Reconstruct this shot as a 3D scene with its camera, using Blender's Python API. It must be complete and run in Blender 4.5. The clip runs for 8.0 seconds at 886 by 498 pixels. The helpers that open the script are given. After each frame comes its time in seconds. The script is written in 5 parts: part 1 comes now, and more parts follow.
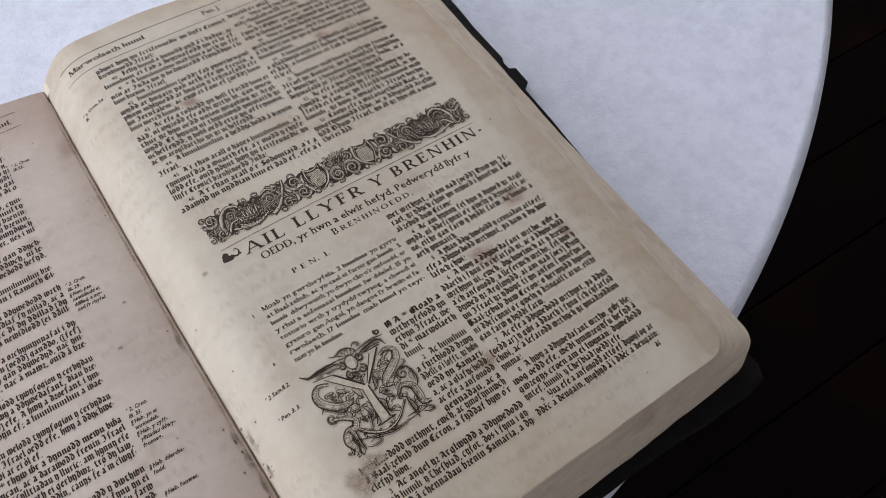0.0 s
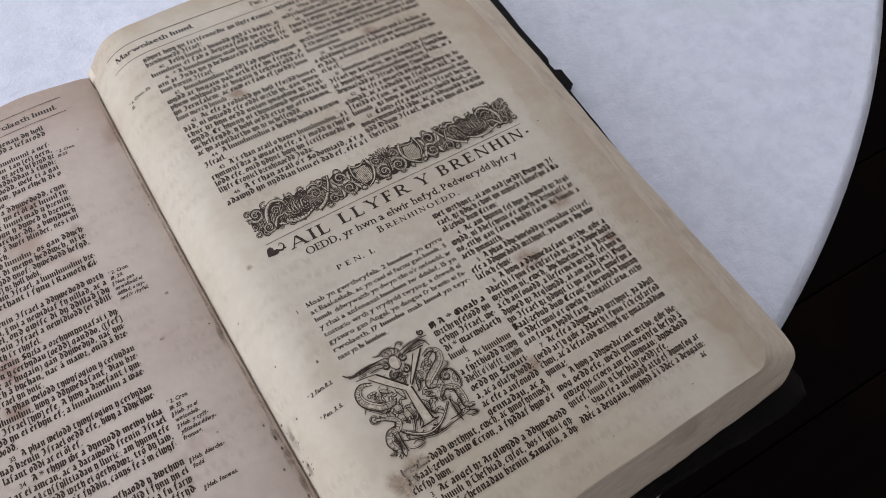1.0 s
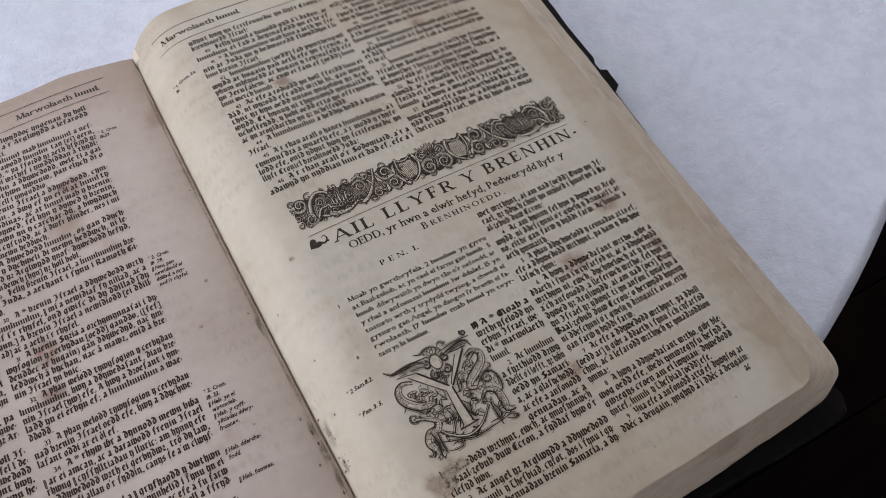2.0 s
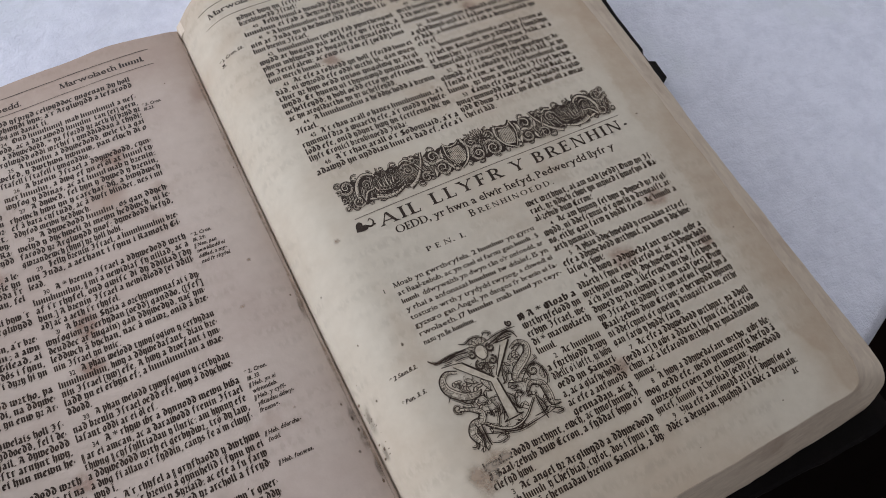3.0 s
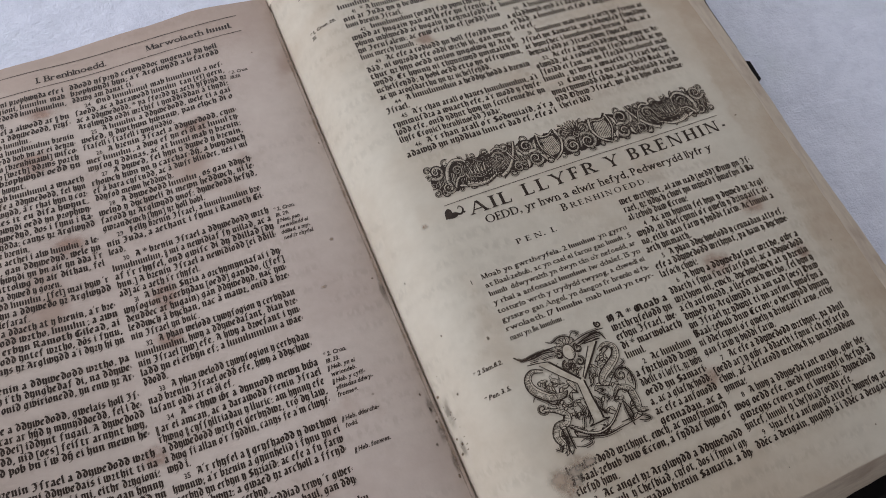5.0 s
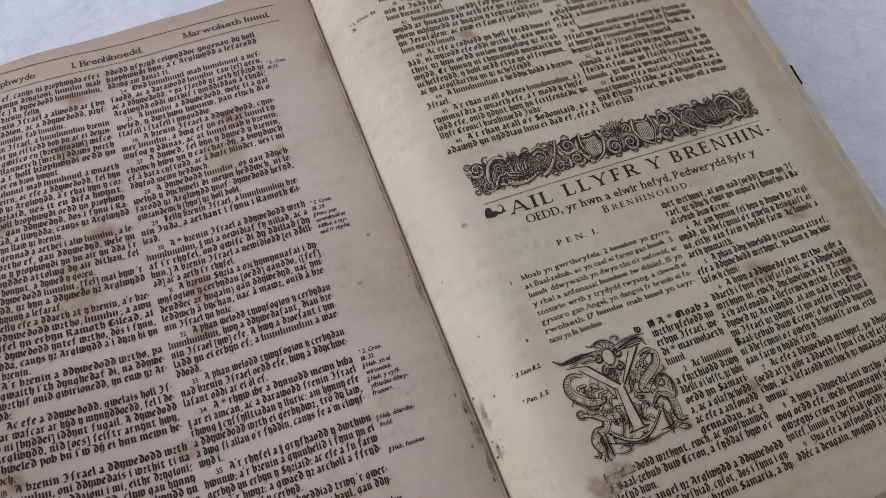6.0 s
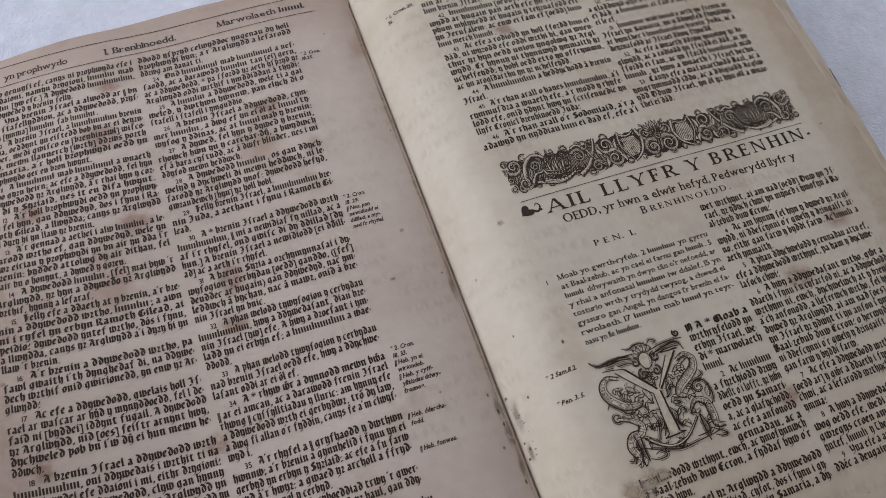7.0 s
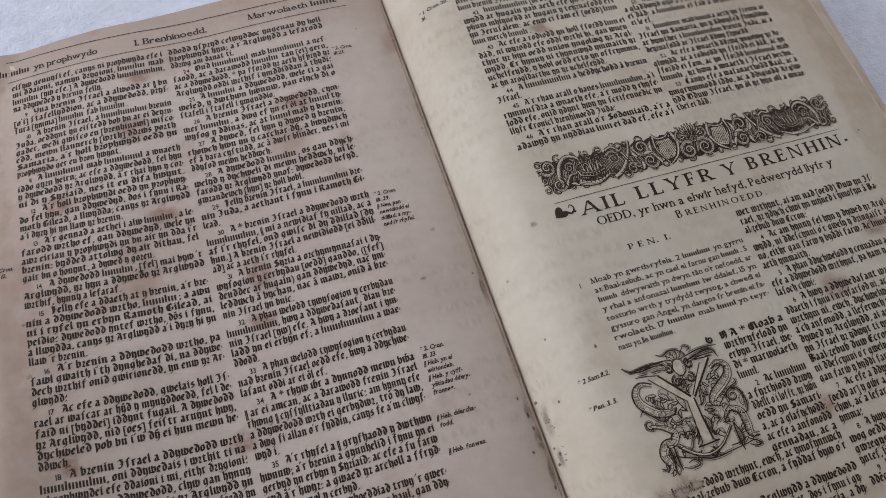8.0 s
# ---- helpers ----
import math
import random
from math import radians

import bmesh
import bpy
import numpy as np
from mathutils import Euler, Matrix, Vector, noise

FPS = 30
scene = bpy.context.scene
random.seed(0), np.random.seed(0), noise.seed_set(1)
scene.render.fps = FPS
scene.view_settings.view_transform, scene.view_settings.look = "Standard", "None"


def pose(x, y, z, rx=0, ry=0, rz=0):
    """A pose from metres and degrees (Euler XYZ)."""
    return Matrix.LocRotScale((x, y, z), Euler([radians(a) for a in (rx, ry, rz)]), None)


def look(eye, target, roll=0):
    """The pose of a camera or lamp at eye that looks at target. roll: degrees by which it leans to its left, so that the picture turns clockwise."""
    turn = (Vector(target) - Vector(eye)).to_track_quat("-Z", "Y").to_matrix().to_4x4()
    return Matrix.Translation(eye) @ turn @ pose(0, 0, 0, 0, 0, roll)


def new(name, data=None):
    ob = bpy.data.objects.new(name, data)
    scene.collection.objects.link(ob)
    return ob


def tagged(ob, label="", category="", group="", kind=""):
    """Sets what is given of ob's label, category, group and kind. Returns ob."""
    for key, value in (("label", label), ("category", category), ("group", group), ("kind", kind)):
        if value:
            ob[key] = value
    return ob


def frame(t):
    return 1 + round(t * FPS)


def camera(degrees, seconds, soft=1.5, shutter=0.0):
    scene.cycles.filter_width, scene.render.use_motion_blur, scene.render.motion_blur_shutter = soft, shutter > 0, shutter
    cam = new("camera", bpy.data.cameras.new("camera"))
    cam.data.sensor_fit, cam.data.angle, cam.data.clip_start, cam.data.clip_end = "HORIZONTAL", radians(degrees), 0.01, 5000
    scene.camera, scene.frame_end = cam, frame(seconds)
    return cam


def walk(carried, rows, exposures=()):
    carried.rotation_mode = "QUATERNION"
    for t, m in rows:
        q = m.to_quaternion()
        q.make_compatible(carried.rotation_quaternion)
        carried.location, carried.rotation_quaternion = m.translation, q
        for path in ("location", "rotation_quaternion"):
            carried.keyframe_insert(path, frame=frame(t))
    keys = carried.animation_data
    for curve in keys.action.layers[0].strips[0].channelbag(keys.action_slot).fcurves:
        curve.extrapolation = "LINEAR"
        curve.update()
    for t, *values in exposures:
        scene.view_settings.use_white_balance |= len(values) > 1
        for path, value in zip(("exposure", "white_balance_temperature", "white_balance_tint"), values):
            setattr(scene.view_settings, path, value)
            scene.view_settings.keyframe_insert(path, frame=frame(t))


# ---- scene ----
# ---- the camera and its walk ----
cam = camera(52.0, 8.0, soft=1.0)
ROWS = [
    (0.0, -0.0367, -0.2195, 1.2089, 31.444, -4.388, -34.264),
    (0.5, -0.0431, -0.2125, 1.2066, 31.234, -4.612, -33.101),
    (1.0, -0.0479, -0.2063, 1.2049, 30.987, -4.780, -32.062),
    (1.5, -0.0527, -0.1994, 1.2028, 30.657, -5.082, -30.818),
    (3.0, -0.0725, -0.1795, 1.1922, 29.026, -6.185, -27.225),
    (3.5, -0.0791, -0.1741, 1.1883, 28.464, -6.390, -26.150),
    (4.0, -0.0850, -0.1682, 1.1855, 28.069, -6.575, -25.190),
    (4.5, -0.0902, -0.1637, 1.1820, 27.757, -6.587, -24.065),
    (5.0, -0.0946, -0.1581, 1.1798, 27.341, -6.712, -22.917),
    (6.5, -0.1106, -0.1451, 1.1695, 26.586, -7.128, -20.454),
    (7.0, -0.1151, -0.1420, 1.1663, 26.395, -7.189, -19.694),
    (7.5, -0.1196, -0.1382, 1.1631, 26.173, -7.214, -18.967),
    (8.0, -0.1232, -0.1353, 1.1611, 26.002, -7.267, -18.317),
]
EXPOSURES = [(0.0, -0.24), (1.5, -0.34), (3.0, -0.48), (5.0, -0.54), (8.0, -0.56)]
walk(cam, [(t, pose(x, y, z, rx, ry, rz)) for t, x, y, z, rx, ry, rz in ROWS], EXPOSURES)

# ---- world and light ----
TABLE_Z = 0.750          # top of the cloth on the round table
GUTTER_Z = 0.788         # height of the book's gutter

world = bpy.data.worlds.new("daylight")
scene.world = world
world.use_nodes = True
wn = world.node_tree
sky = wn.nodes.new("ShaderNodeTexSky")
sky.sky_type = "NISHITA"
sky.sun_disc = False
sky.sun_elevation = radians(38)
sky.sun_rotation = radians(200)
wn.nodes["Background"].inputs["Strength"].default_value = 0.10
wn.links.new(sky.outputs["Color"], wn.nodes["Background"].inputs["Color"])

sun_data = bpy.data.lights.new("sun", "SUN")
sun_data.energy, sun_data.angle, sun_data.color = 0.8, radians(12), (1.0, 0.96, 0.9)
sun = new("sun", sun_data)
sun.matrix_world = look((3, 6, 6), (0, 0, 1))

# window openings of the room: centre, width, height
WIN_Y, WIN_W, WIN_Z0, WIN_Z1 = 0.2, 1.9, 0.85, 2.35
# second opening, out of view, added for broader light from behind
BIG_X, BIG_W, BIG_Z0, BIG_Z1 = 0.3, 3.0, 0.85, 2.45


def window_lamp(width, height, power, colour, at, target):
    data = bpy.data.lights.new("window_daylight", "AREA")
    data.shape, data.size, data.size_y = "RECTANGLE", width - 0.1, height - 0.1
    data.energy, data.color = power, colour
    lamp = new("window_daylight", data)
    lamp.matrix_world = look(at, target)


window_lamp(WIN_W, WIN_Z1 - WIN_Z0, 67.5, (0.83, 0.885, 1.0), (-2.17, WIN_Y, (WIN_Z0 + WIN_Z1) / 2), (0.0, WIN_Y, (WIN_Z0 + WIN_Z1) / 2))
# lamp of the added north window, softens the light on the table
window_lamp(BIG_W, BIG_Z1 - BIG_Z0, 92.0, (0.835, 0.885, 1.0), (BIG_X, 2.77, (BIG_Z0 + BIG_Z1) / 2), (BIG_X, 0.0, (BIG_Z0 + BIG_Z1) / 2))


# ---- materials ----
def material(name, rough=0.7, spec=0.3):
    m = bpy.data.materials.new(name)
    m.use_nodes = True
    b = m.node_tree.nodes["Principled BSDF"]
    b.inputs["Roughness"].default_value = rough
    b.inputs["Specular IOR Level"].default_value = spec
    return m, m.node_tree, b


def add(nt, kind, **values):
    n = nt.nodes.new(kind)
    for key, v in values.items():
        n.inputs[key].default_value = v
    return n


def coords(nt, scale=(1, 1, 1)):
    tc = nt.nodes.new("ShaderNodeTexCoord")
    mp = nt.nodes.new("ShaderNodeMapping")
    mp.inputs["Scale"].default_value = scale
    nt.links.new(tc.outputs["Object"], mp.inputs["Vector"])
    return mp.outputs["Vector"]


def noise_tex(nt, vec, scale, detail=4.0, rough=0.55):
    n = add(nt, "ShaderNodeTexNoise", Scale=scale, Detail=detail, Roughness=rough)
    nt.links.new(vec, n.inputs["Vector"])
    return n.outputs["Fac"]


def ramp(nt, fac, stops):
    r = nt.nodes.new("ShaderNodeValToRGB")
    el = r.color_ramp.elements
    while len(el) < len(stops):
        el.new(0.5)
    for e, (p, c) in zip(el, stops):
        e.position, e.color = p, (c if len(c) == 4 else (*c, 1))
    nt.links.new(fac, r.inputs["Fac"])
    return r.outputs["Color"]


def mix(nt, fac, a, b, mode="MIX"):
    n = nt.nodes.new("ShaderNodeMix")
    n.data_type, n.blend_type = "RGBA", mode
    for sock, v in ((n.inputs["Factor"], fac), (n.inputs["A"], a), (n.inputs["B"], b)):
        if isinstance(v, (int, float)):
            sock.default_value = v
        elif isinstance(v, tuple):
            sock.default_value = v if len(v) == 4 else (*v, 1)
        else:
            nt.links.new(v, sock)
    return n.outputs["Result"]


def sums(nt, op, a, b, clamp=False):
    n = nt.nodes.new("ShaderNodeMath")
    n.operation, n.use_clamp = op, clamp
    for sock, v in zip(n.inputs, (a, b)):
        if isinstance(v, (int, float)):
            sock.default_value = v
        else:
            nt.links.new(v, sock)
    return n.outputs["Value"]


def rise(nt, value, lo, hi):
    n = nt.nodes.new("ShaderNodeMapRange")
    n.interpolation_type = "SMOOTHSTEP"
    n.inputs["From Min"].default_value, n.inputs["From Max"].default_value = lo, hi
    nt.links.new(value, n.inputs["Value"])
    return n.outputs["Result"]


def bump(nt, b, height, strength, distance):
    n = add(nt, "ShaderNodeBump", Strength=strength, Distance=distance)
    nt.links.new(height, n.inputs["Height"])
    nt.links.new(n.outputs["Normal"], b.inputs["Normal"])


def paper(name, base, tone, edge, sign):
    """Old rag paper: mottled, foxed, toned brown along its outer margins."""
    m, nt, b = material(name, 0.78, 0.2)
    v = coords(nt)
    broad = noise_tex(nt, v, 9, 5, 0.6)
    fine = noise_tex(nt, v, 160, 4, 0.6)
    col = mix(nt, rise(nt, broad, 0.36, 0.72), base, tone)
    col = mix(nt, 0.16, col, ramp(nt, fine, [(0.3, (0.55, 0.5, 0.44)), (0.7, (1, 1, 1))]), "MULTIPLY")
    # damp and handling stains
    stain = rise(nt, noise_tex(nt, coords(nt, (1.2, 0.8, 1)), 21, 3, 0.5), 0.58, 0.74)
    col = mix(nt, sums(nt, "MULTIPLY", stain, 0.30 if sign > 0 else 0.66), col, edge)
    # show-through of the print on the other side
    lines = add(nt, "ShaderNodeTexWave", Scale=34.2, Distortion=0.4)
    lines.bands_direction = "Y"
    nt.links.new(v, lines.inputs["Vector"])
    patch = rise(nt, noise_tex(nt, v, 28, 2, 0.5), 0.42, 0.62)
    grain = rise(nt, noise_tex(nt, coords(nt, (1.0, 0.5, 1)), 420, 2, 0.5), 0.4, 0.6)
    ghost = sums(nt, "MULTIPLY", sums(nt, "MULTIPLY", lines.outputs["Fac"], patch), sums(nt, "MULTIPLY", grain, 0.17))
    col = mix(nt, ghost, col, (0.20, 0.16, 0.12))
    # foxing
    vor = add(nt, "ShaderNodeTexVoronoi", Scale=62.0)
    nt.links.new(v, vor.inputs["Vector"])
    pick = rise(nt, noise_tex(nt, v, 17, 2, 0.5), 0.64, 0.74)
    fox = sums(nt, "MULTIPLY", rise(nt, vor.outputs["Distance"], 0.13, 0.03), pick)
    col = mix(nt, sums(nt, "MULTIPLY", fox, 0.28), col, (0.26, 0.17, 0.11))
    # toning towards the outer margins
    sep = nt.nodes.new("ShaderNodeSeparateXYZ")
    nt.links.new(v, sep.inputs["Vector"])
    wob = sums(nt, "MULTIPLY", sums(nt, "SUBTRACT", noise_tex(nt, v, 38, 4, 0.6), 0.5), 0.045)
    out = rise(nt, sums(nt, "ADD", sums(nt, "MULTIPLY", sep.outputs["X"], sign), wob), *((0.188, 0.228) if sign > 0 else (0.155, 0.228)))
    top = rise(nt, sums(nt, "ADD", sep.outputs["Y"], wob), *((0.178, 0.212) if sign > 0 else (0.142, 0.196)))
    low = rise(nt, sums(nt, "SUBTRACT", wob, sep.outputs["Y"]), 0.146, 0.176)
    tone_all = sums(nt, "MAXIMUM", sums(nt, "MAXIMUM", out, top), low)
    # the tide line of old damp along the fore-edge
    shore = sums(nt, "MULTIPLY", sums(nt, "SUBTRACT", noise_tex(nt, v, 14, 5, 0.62), 0.5), 0.075)
    reach = sums(nt, "ADD", sums(nt, "ADD", sums(nt, "MULTIPLY", sep.outputs["X"], sign), shore), sums(nt, "MULTIPLY", sep.outputs["Y"], 0.03))
    damp = rise(nt, reach, 0.2035, 0.2085)
    rim = sums(nt, "MULTIPLY", damp, rise(nt, reach, 0.216, 0.2075))
    tone_all = sums(nt, "ADD", sums(nt, "MULTIPLY", tone_all, 0.75), sums(nt, "ADD", sums(nt, "MULTIPLY", sums(nt, "MULTIPLY", damp, rise(nt, noise_tex(nt, v, 55, 4, 0.65), 0.25, 0.75)), 0.30), sums(nt, "MULTIPLY", rim, 0.16)), True)
    col = mix(nt, sums(nt, "MULTIPLY", tone_all, 0.68), col, edge)
    nt.links.new(col, b.inputs["Base Color"])
    rag = sums(nt, "ADD", sums(nt, "MULTIPLY", fine, 0.4), sums(nt, "MULTIPLY", noise_tex(nt, v, 26, 3, 0.5), 1.4))
    bump(nt, b, rag, 0.35, 0.0016)
    return m


PAPER_R = paper("old_paper_cream", (0.59, 0.523, 0.43), (0.515, 0.422, 0.326), (0.385, 0.272, 0.182), 1.0)
PAPER_L = paper("old_paper_pinkish", (0.572, 0.478, 0.415), (0.488, 0.388, 0.335), (0.32, 0.212, 0.158), -1.0)

INK, nt, b = material("printing_ink", 0.6, 0.25)
v = coords(nt)
wear = noise_tex(nt, v, 700, 3, 0.6)
patchy = noise_tex(nt, v, 45, 3, 0.6)
col = mix(nt, rise(nt, sums(nt, "ADD", sums(nt, "MULTIPLY", wear, 0.7), sums(nt, "MULTIPLY", patchy, 0.6)), 0.66, 1.0), (0.030, 0.0175, 0.0115), (0.125, 0.080, 0.053))
nt.links.new(col, b.inputs["Base Color"])

BLANK, nt, b = material("unprinted_paper", 0.78, 0.2)
v = coords(nt)
col = mix(nt, rise(nt, noise_tex(nt, v, 300, 4, 0.6), 0.35, 0.7), (0.56, 0.485, 0.385), (0.43, 0.36, 0.28))
nt.links.new(col, b.inputs["Base Color"])


def soft_stain(name, dark, light, strength):
    """A stain in the paper that fades out at its rim; the mesh carries the fade."""
    m, nt, b = material(name, 0.8, 0.1)
    v = coords(nt)
    mottle = noise_tex(nt, v, 220, 4, 0.65)
    nt.links.new(mix(nt, rise(nt, mottle, 0.3, 0.7), dark, light), b.inputs["Base Color"])
    at = nt.nodes.new("ShaderNodeAttribute")
    at.attribute_name = "fade"
    fac = sums(nt, "MULTIPLY", rise(nt, at.outputs["Fac"], 0.0, 0.9), sums(nt, "MULTIPLY", rise(nt, mottle, 0.2, 0.6), strength))
    clear = nt.nodes.new("ShaderNodeBsdfTransparent")
    join = nt.nodes.new("ShaderNodeMixShader")
    nt.links.new(fac, join.inputs["Fac"])
    nt.links.new(clear.outputs["BSDF"], join.inputs[1])
    nt.links.new(b.outputs["BSDF"], join.inputs[2])
    nt.links.new(join.outputs["Shader"], nt.nodes["Material Output"].inputs["Surface"])
    return m


BLOT = soft_stain("brown_blot", (0.09, 0.055, 0.035), (0.22, 0.15, 0.10), 0.9)
RUB = soft_stain("rubbed_stain", (0.33, 0.22, 0.15), (0.46, 0.35, 0.26), 0.6)
GRIME = soft_stain("grime_in_the_fold", (0.10, 0.075, 0.06), (0.20, 0.155, 0.125), 0.45)
RUBBED = soft_stain("rubbed_paper", (0.50, 0.42, 0.33), (0.40, 0.31, 0.24), 0.85)
RUST = soft_stain("reddish_stain", (0.30, 0.145, 0.10), (0.41, 0.235, 0.165), 0.46)

EDGE, nt, b = material("worn_leaf_edges", 0.85, 0.12)
v = coords(nt)
streak = noise_tex(nt, coords(nt, (0.6, 0.6, 14)), 90, 4, 0.6)
col = mix(nt, rise(nt, streak, 0.3, 0.7), (0.68, 0.58, 0.47), (0.58, 0.48, 0.39))
col = mix(nt, rise(nt, noise_tex(nt, v, 30, 4, 0.6), 0.5, 0.75), col, (0.48, 0.37, 0.29))
nt.links.new(col, b.inputs["Base Color"])
bump(nt, b, streak, 0.25, 0.001)

LEATHER, nt, b = material("dark_worn_leather", 0.55, 0.10)
v = coords(nt)
hide = noise_tex(nt, v, 120, 5, 0.65)
col = mix(nt, rise(nt, noise_tex(nt, v, 25, 4, 0.6), 0.45, 0.75), (0.005, 0.0036, 0.0036), (0.020, 0.010, 0.008))
nt.links.new(col, b.inputs["Base Color"])
bump(nt, b, hide, 0.5, 0.002)

CLOTH, nt, b = material("white_tablecloth", 0.75, 0.3)
v = coords(nt)
weave = noise_tex(nt, coords(nt, (1.0, 3.0, 1)), 320, 3, 0.6)
weft = noise_tex(nt, coords(nt, (3.0, 1.0, 1)), 320, 3, 0.6)
slub = noise_tex(nt, v, 70, 5, 0.7)
col = mix(nt, rise(nt, slub, 0.35, 0.7), (0.76, 0.765, 0.86), (0.665, 0.672, 0.765))
col = mix(nt, rise(nt, noise_tex(nt, v, 11, 4, 0.6), 0.5, 0.75), col, (0.69, 0.71, 0.77))
nt.links.new(col, b.inputs["Base Color"])
crinkle = sums(nt, "MULTIPLY", sums(nt, "ABSOLUTE", sums(nt, "SUBTRACT", noise_tex(nt, coords(nt, (1.0, 1.6, 1)), 48, 5, 0.62), 0.5), 0.0), -2.6)
bump(nt, b, sums(nt, "ADD", sums(nt, "ADD", sums(nt, "MULTIPLY", sums(nt, "ADD", weave, weft), 0.6), crinkle), sums(nt, "MULTIPLY", slub, 1.8)), 0.45, 0.0011)

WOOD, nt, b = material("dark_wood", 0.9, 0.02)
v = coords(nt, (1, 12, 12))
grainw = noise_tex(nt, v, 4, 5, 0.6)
# broad random brown patches imitate dim shapes in the dark beyond the table
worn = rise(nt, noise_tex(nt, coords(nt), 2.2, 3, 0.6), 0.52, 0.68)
# wood toned almost black to deepen the darkness around the table
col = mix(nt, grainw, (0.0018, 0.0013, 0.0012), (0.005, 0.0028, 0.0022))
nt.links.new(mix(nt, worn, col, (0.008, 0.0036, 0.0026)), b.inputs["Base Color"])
bump(nt, b, grainw, 0.2, 0.002)

PLASTER, nt, b = material("pale_plaster", 0.9, 0.2)
v = coords(nt)
pl = noise_tex(nt, v, 6, 5, 0.6)
nt.links.new(mix(nt, pl, (0.52, 0.50, 0.47), (0.60, 0.58, 0.55)), b.inputs["Base Color"])
bump(nt, b, noise_tex(nt, v, 60, 4, 0.6), 0.2, 0.003)

FRAME, nt, b = material("white_window_paint", 0.45, 0.4)
nt.links.new(mix(nt, noise_tex(nt, coords(nt), 14, 4, 0.6), (0.72, 0.71, 0.68), (0.80, 0.79, 0.77)), b.inputs["Base Color"])

GLASS, nt, b = material("window_glass", 0.02, 0.5)
b.inputs["Transmission Weight"].default_value = 1.0
b.inputs["IOR"].default_value = 1.45


# ---- mesh helpers ----
def mesh_ob(name, verts, faces, mat, parent=None, smooth=False, label=""):
    me = bpy.data.meshes.new(name)
    me.from_pydata([tuple(p) for p in verts], [], faces)
    me.materials.append(mat)
    if smooth:
        me.polygons.foreach_set("use_smooth", [True] * len(me.polygons))
    me.update()
    ob = new(name, me)
    ob.parent = parent
    return tagged(ob, label)


def part(name, bm, mat, parent=None, label="", smooth=False):
    me = bpy.data.meshes.new(name)
    bm.to_mesh(me)
    bm.free()
    me.materials.append(mat)
    if smooth:
        me.polygons.foreach_set("use_smooth", [True] * len(me.polygons))
    ob = new(name, me)
    ob.parent = parent
    return tagged(ob, label)


def block(size, at, bevel=0.004, segs=2):
    bm = bmesh.new()
    bmesh.ops.create_cube(bm, size=1.0, matrix=Matrix.Translation(at) @ Matrix.Diagonal((*size, 1)))
    if bevel:
        bmesh.ops.bevel(bm, geom=bm.edges[:], offset=bevel, segments=segs, affect="EDGES", profile=0.6)
    return bm


# ---- the room ----
X0, X1, Y0, Y1, TOP, THICK = -2.2, 2.6, -2.4, 2.8, 2.6, 0.25


def wall(name, size, at):
    return tagged(part(name, block(size, at, 0), PLASTER), "plain pale plastered wall of the room", "wall", "", "structure")


wall("wall_south", (X1 - X0, THICK, TOP), ((X0 + X1) / 2, Y0 - THICK / 2, TOP / 2))
wall("wall_east", (THICK, Y1 - Y0, TOP), (X1 + THICK / 2, (Y0 + Y1) / 2, TOP / 2))


def pierced_wall(name, boxes):
    bm = bmesh.new()
    for size, at in boxes:
        bmesh.ops.create_cube(bm, size=1.0, matrix=Matrix.Translation(at) @ Matrix.Diagonal((*size, 1)))
    tagged(part(name, bm, PLASTER), "plain pale plastered wall with a window opening", "wall", "", "structure")


wx, wy = X0 - THICK / 2, Y1 + THICK / 2
wy0, wy1 = WIN_Y - WIN_W / 2, WIN_Y + WIN_W / 2
bx0, bx1 = BIG_X - BIG_W / 2, BIG_X + BIG_W / 2
pierced_wall("wall_west", (
    ((THICK, wy0 - Y0, TOP), (wx, (Y0 + wy0) / 2, TOP / 2)),
    ((THICK, Y1 - wy1, TOP), (wx, (Y1 + wy1) / 2, TOP / 2)),
    ((THICK, WIN_W, WIN_Z0), (wx, WIN_Y, WIN_Z0 / 2)),
    ((THICK, WIN_W, TOP - WIN_Z1), (wx, WIN_Y, (TOP + WIN_Z1) / 2)),
))
pierced_wall("wall_north", (
    ((bx0 - X0, THICK, TOP), ((X0 + bx0) / 2, wy, TOP / 2)),
    ((X1 - bx1, THICK, TOP), ((X1 + bx1) / 2, wy, TOP / 2)),
    ((BIG_W, THICK, BIG_Z0), (BIG_X, wy, BIG_Z0 / 2)),
    ((BIG_W, THICK, TOP - BIG_Z1), (BIG_X, wy, (TOP + BIG_Z1) / 2)),
))
tagged(part("ceiling", block((X1 - X0, Y1 - Y0, 0.2), ((X0 + X1) / 2, (Y0 + Y1) / 2, TOP + 0.1), 0), PLASTER), "plain plaster ceiling", "ceiling", "", "structure")


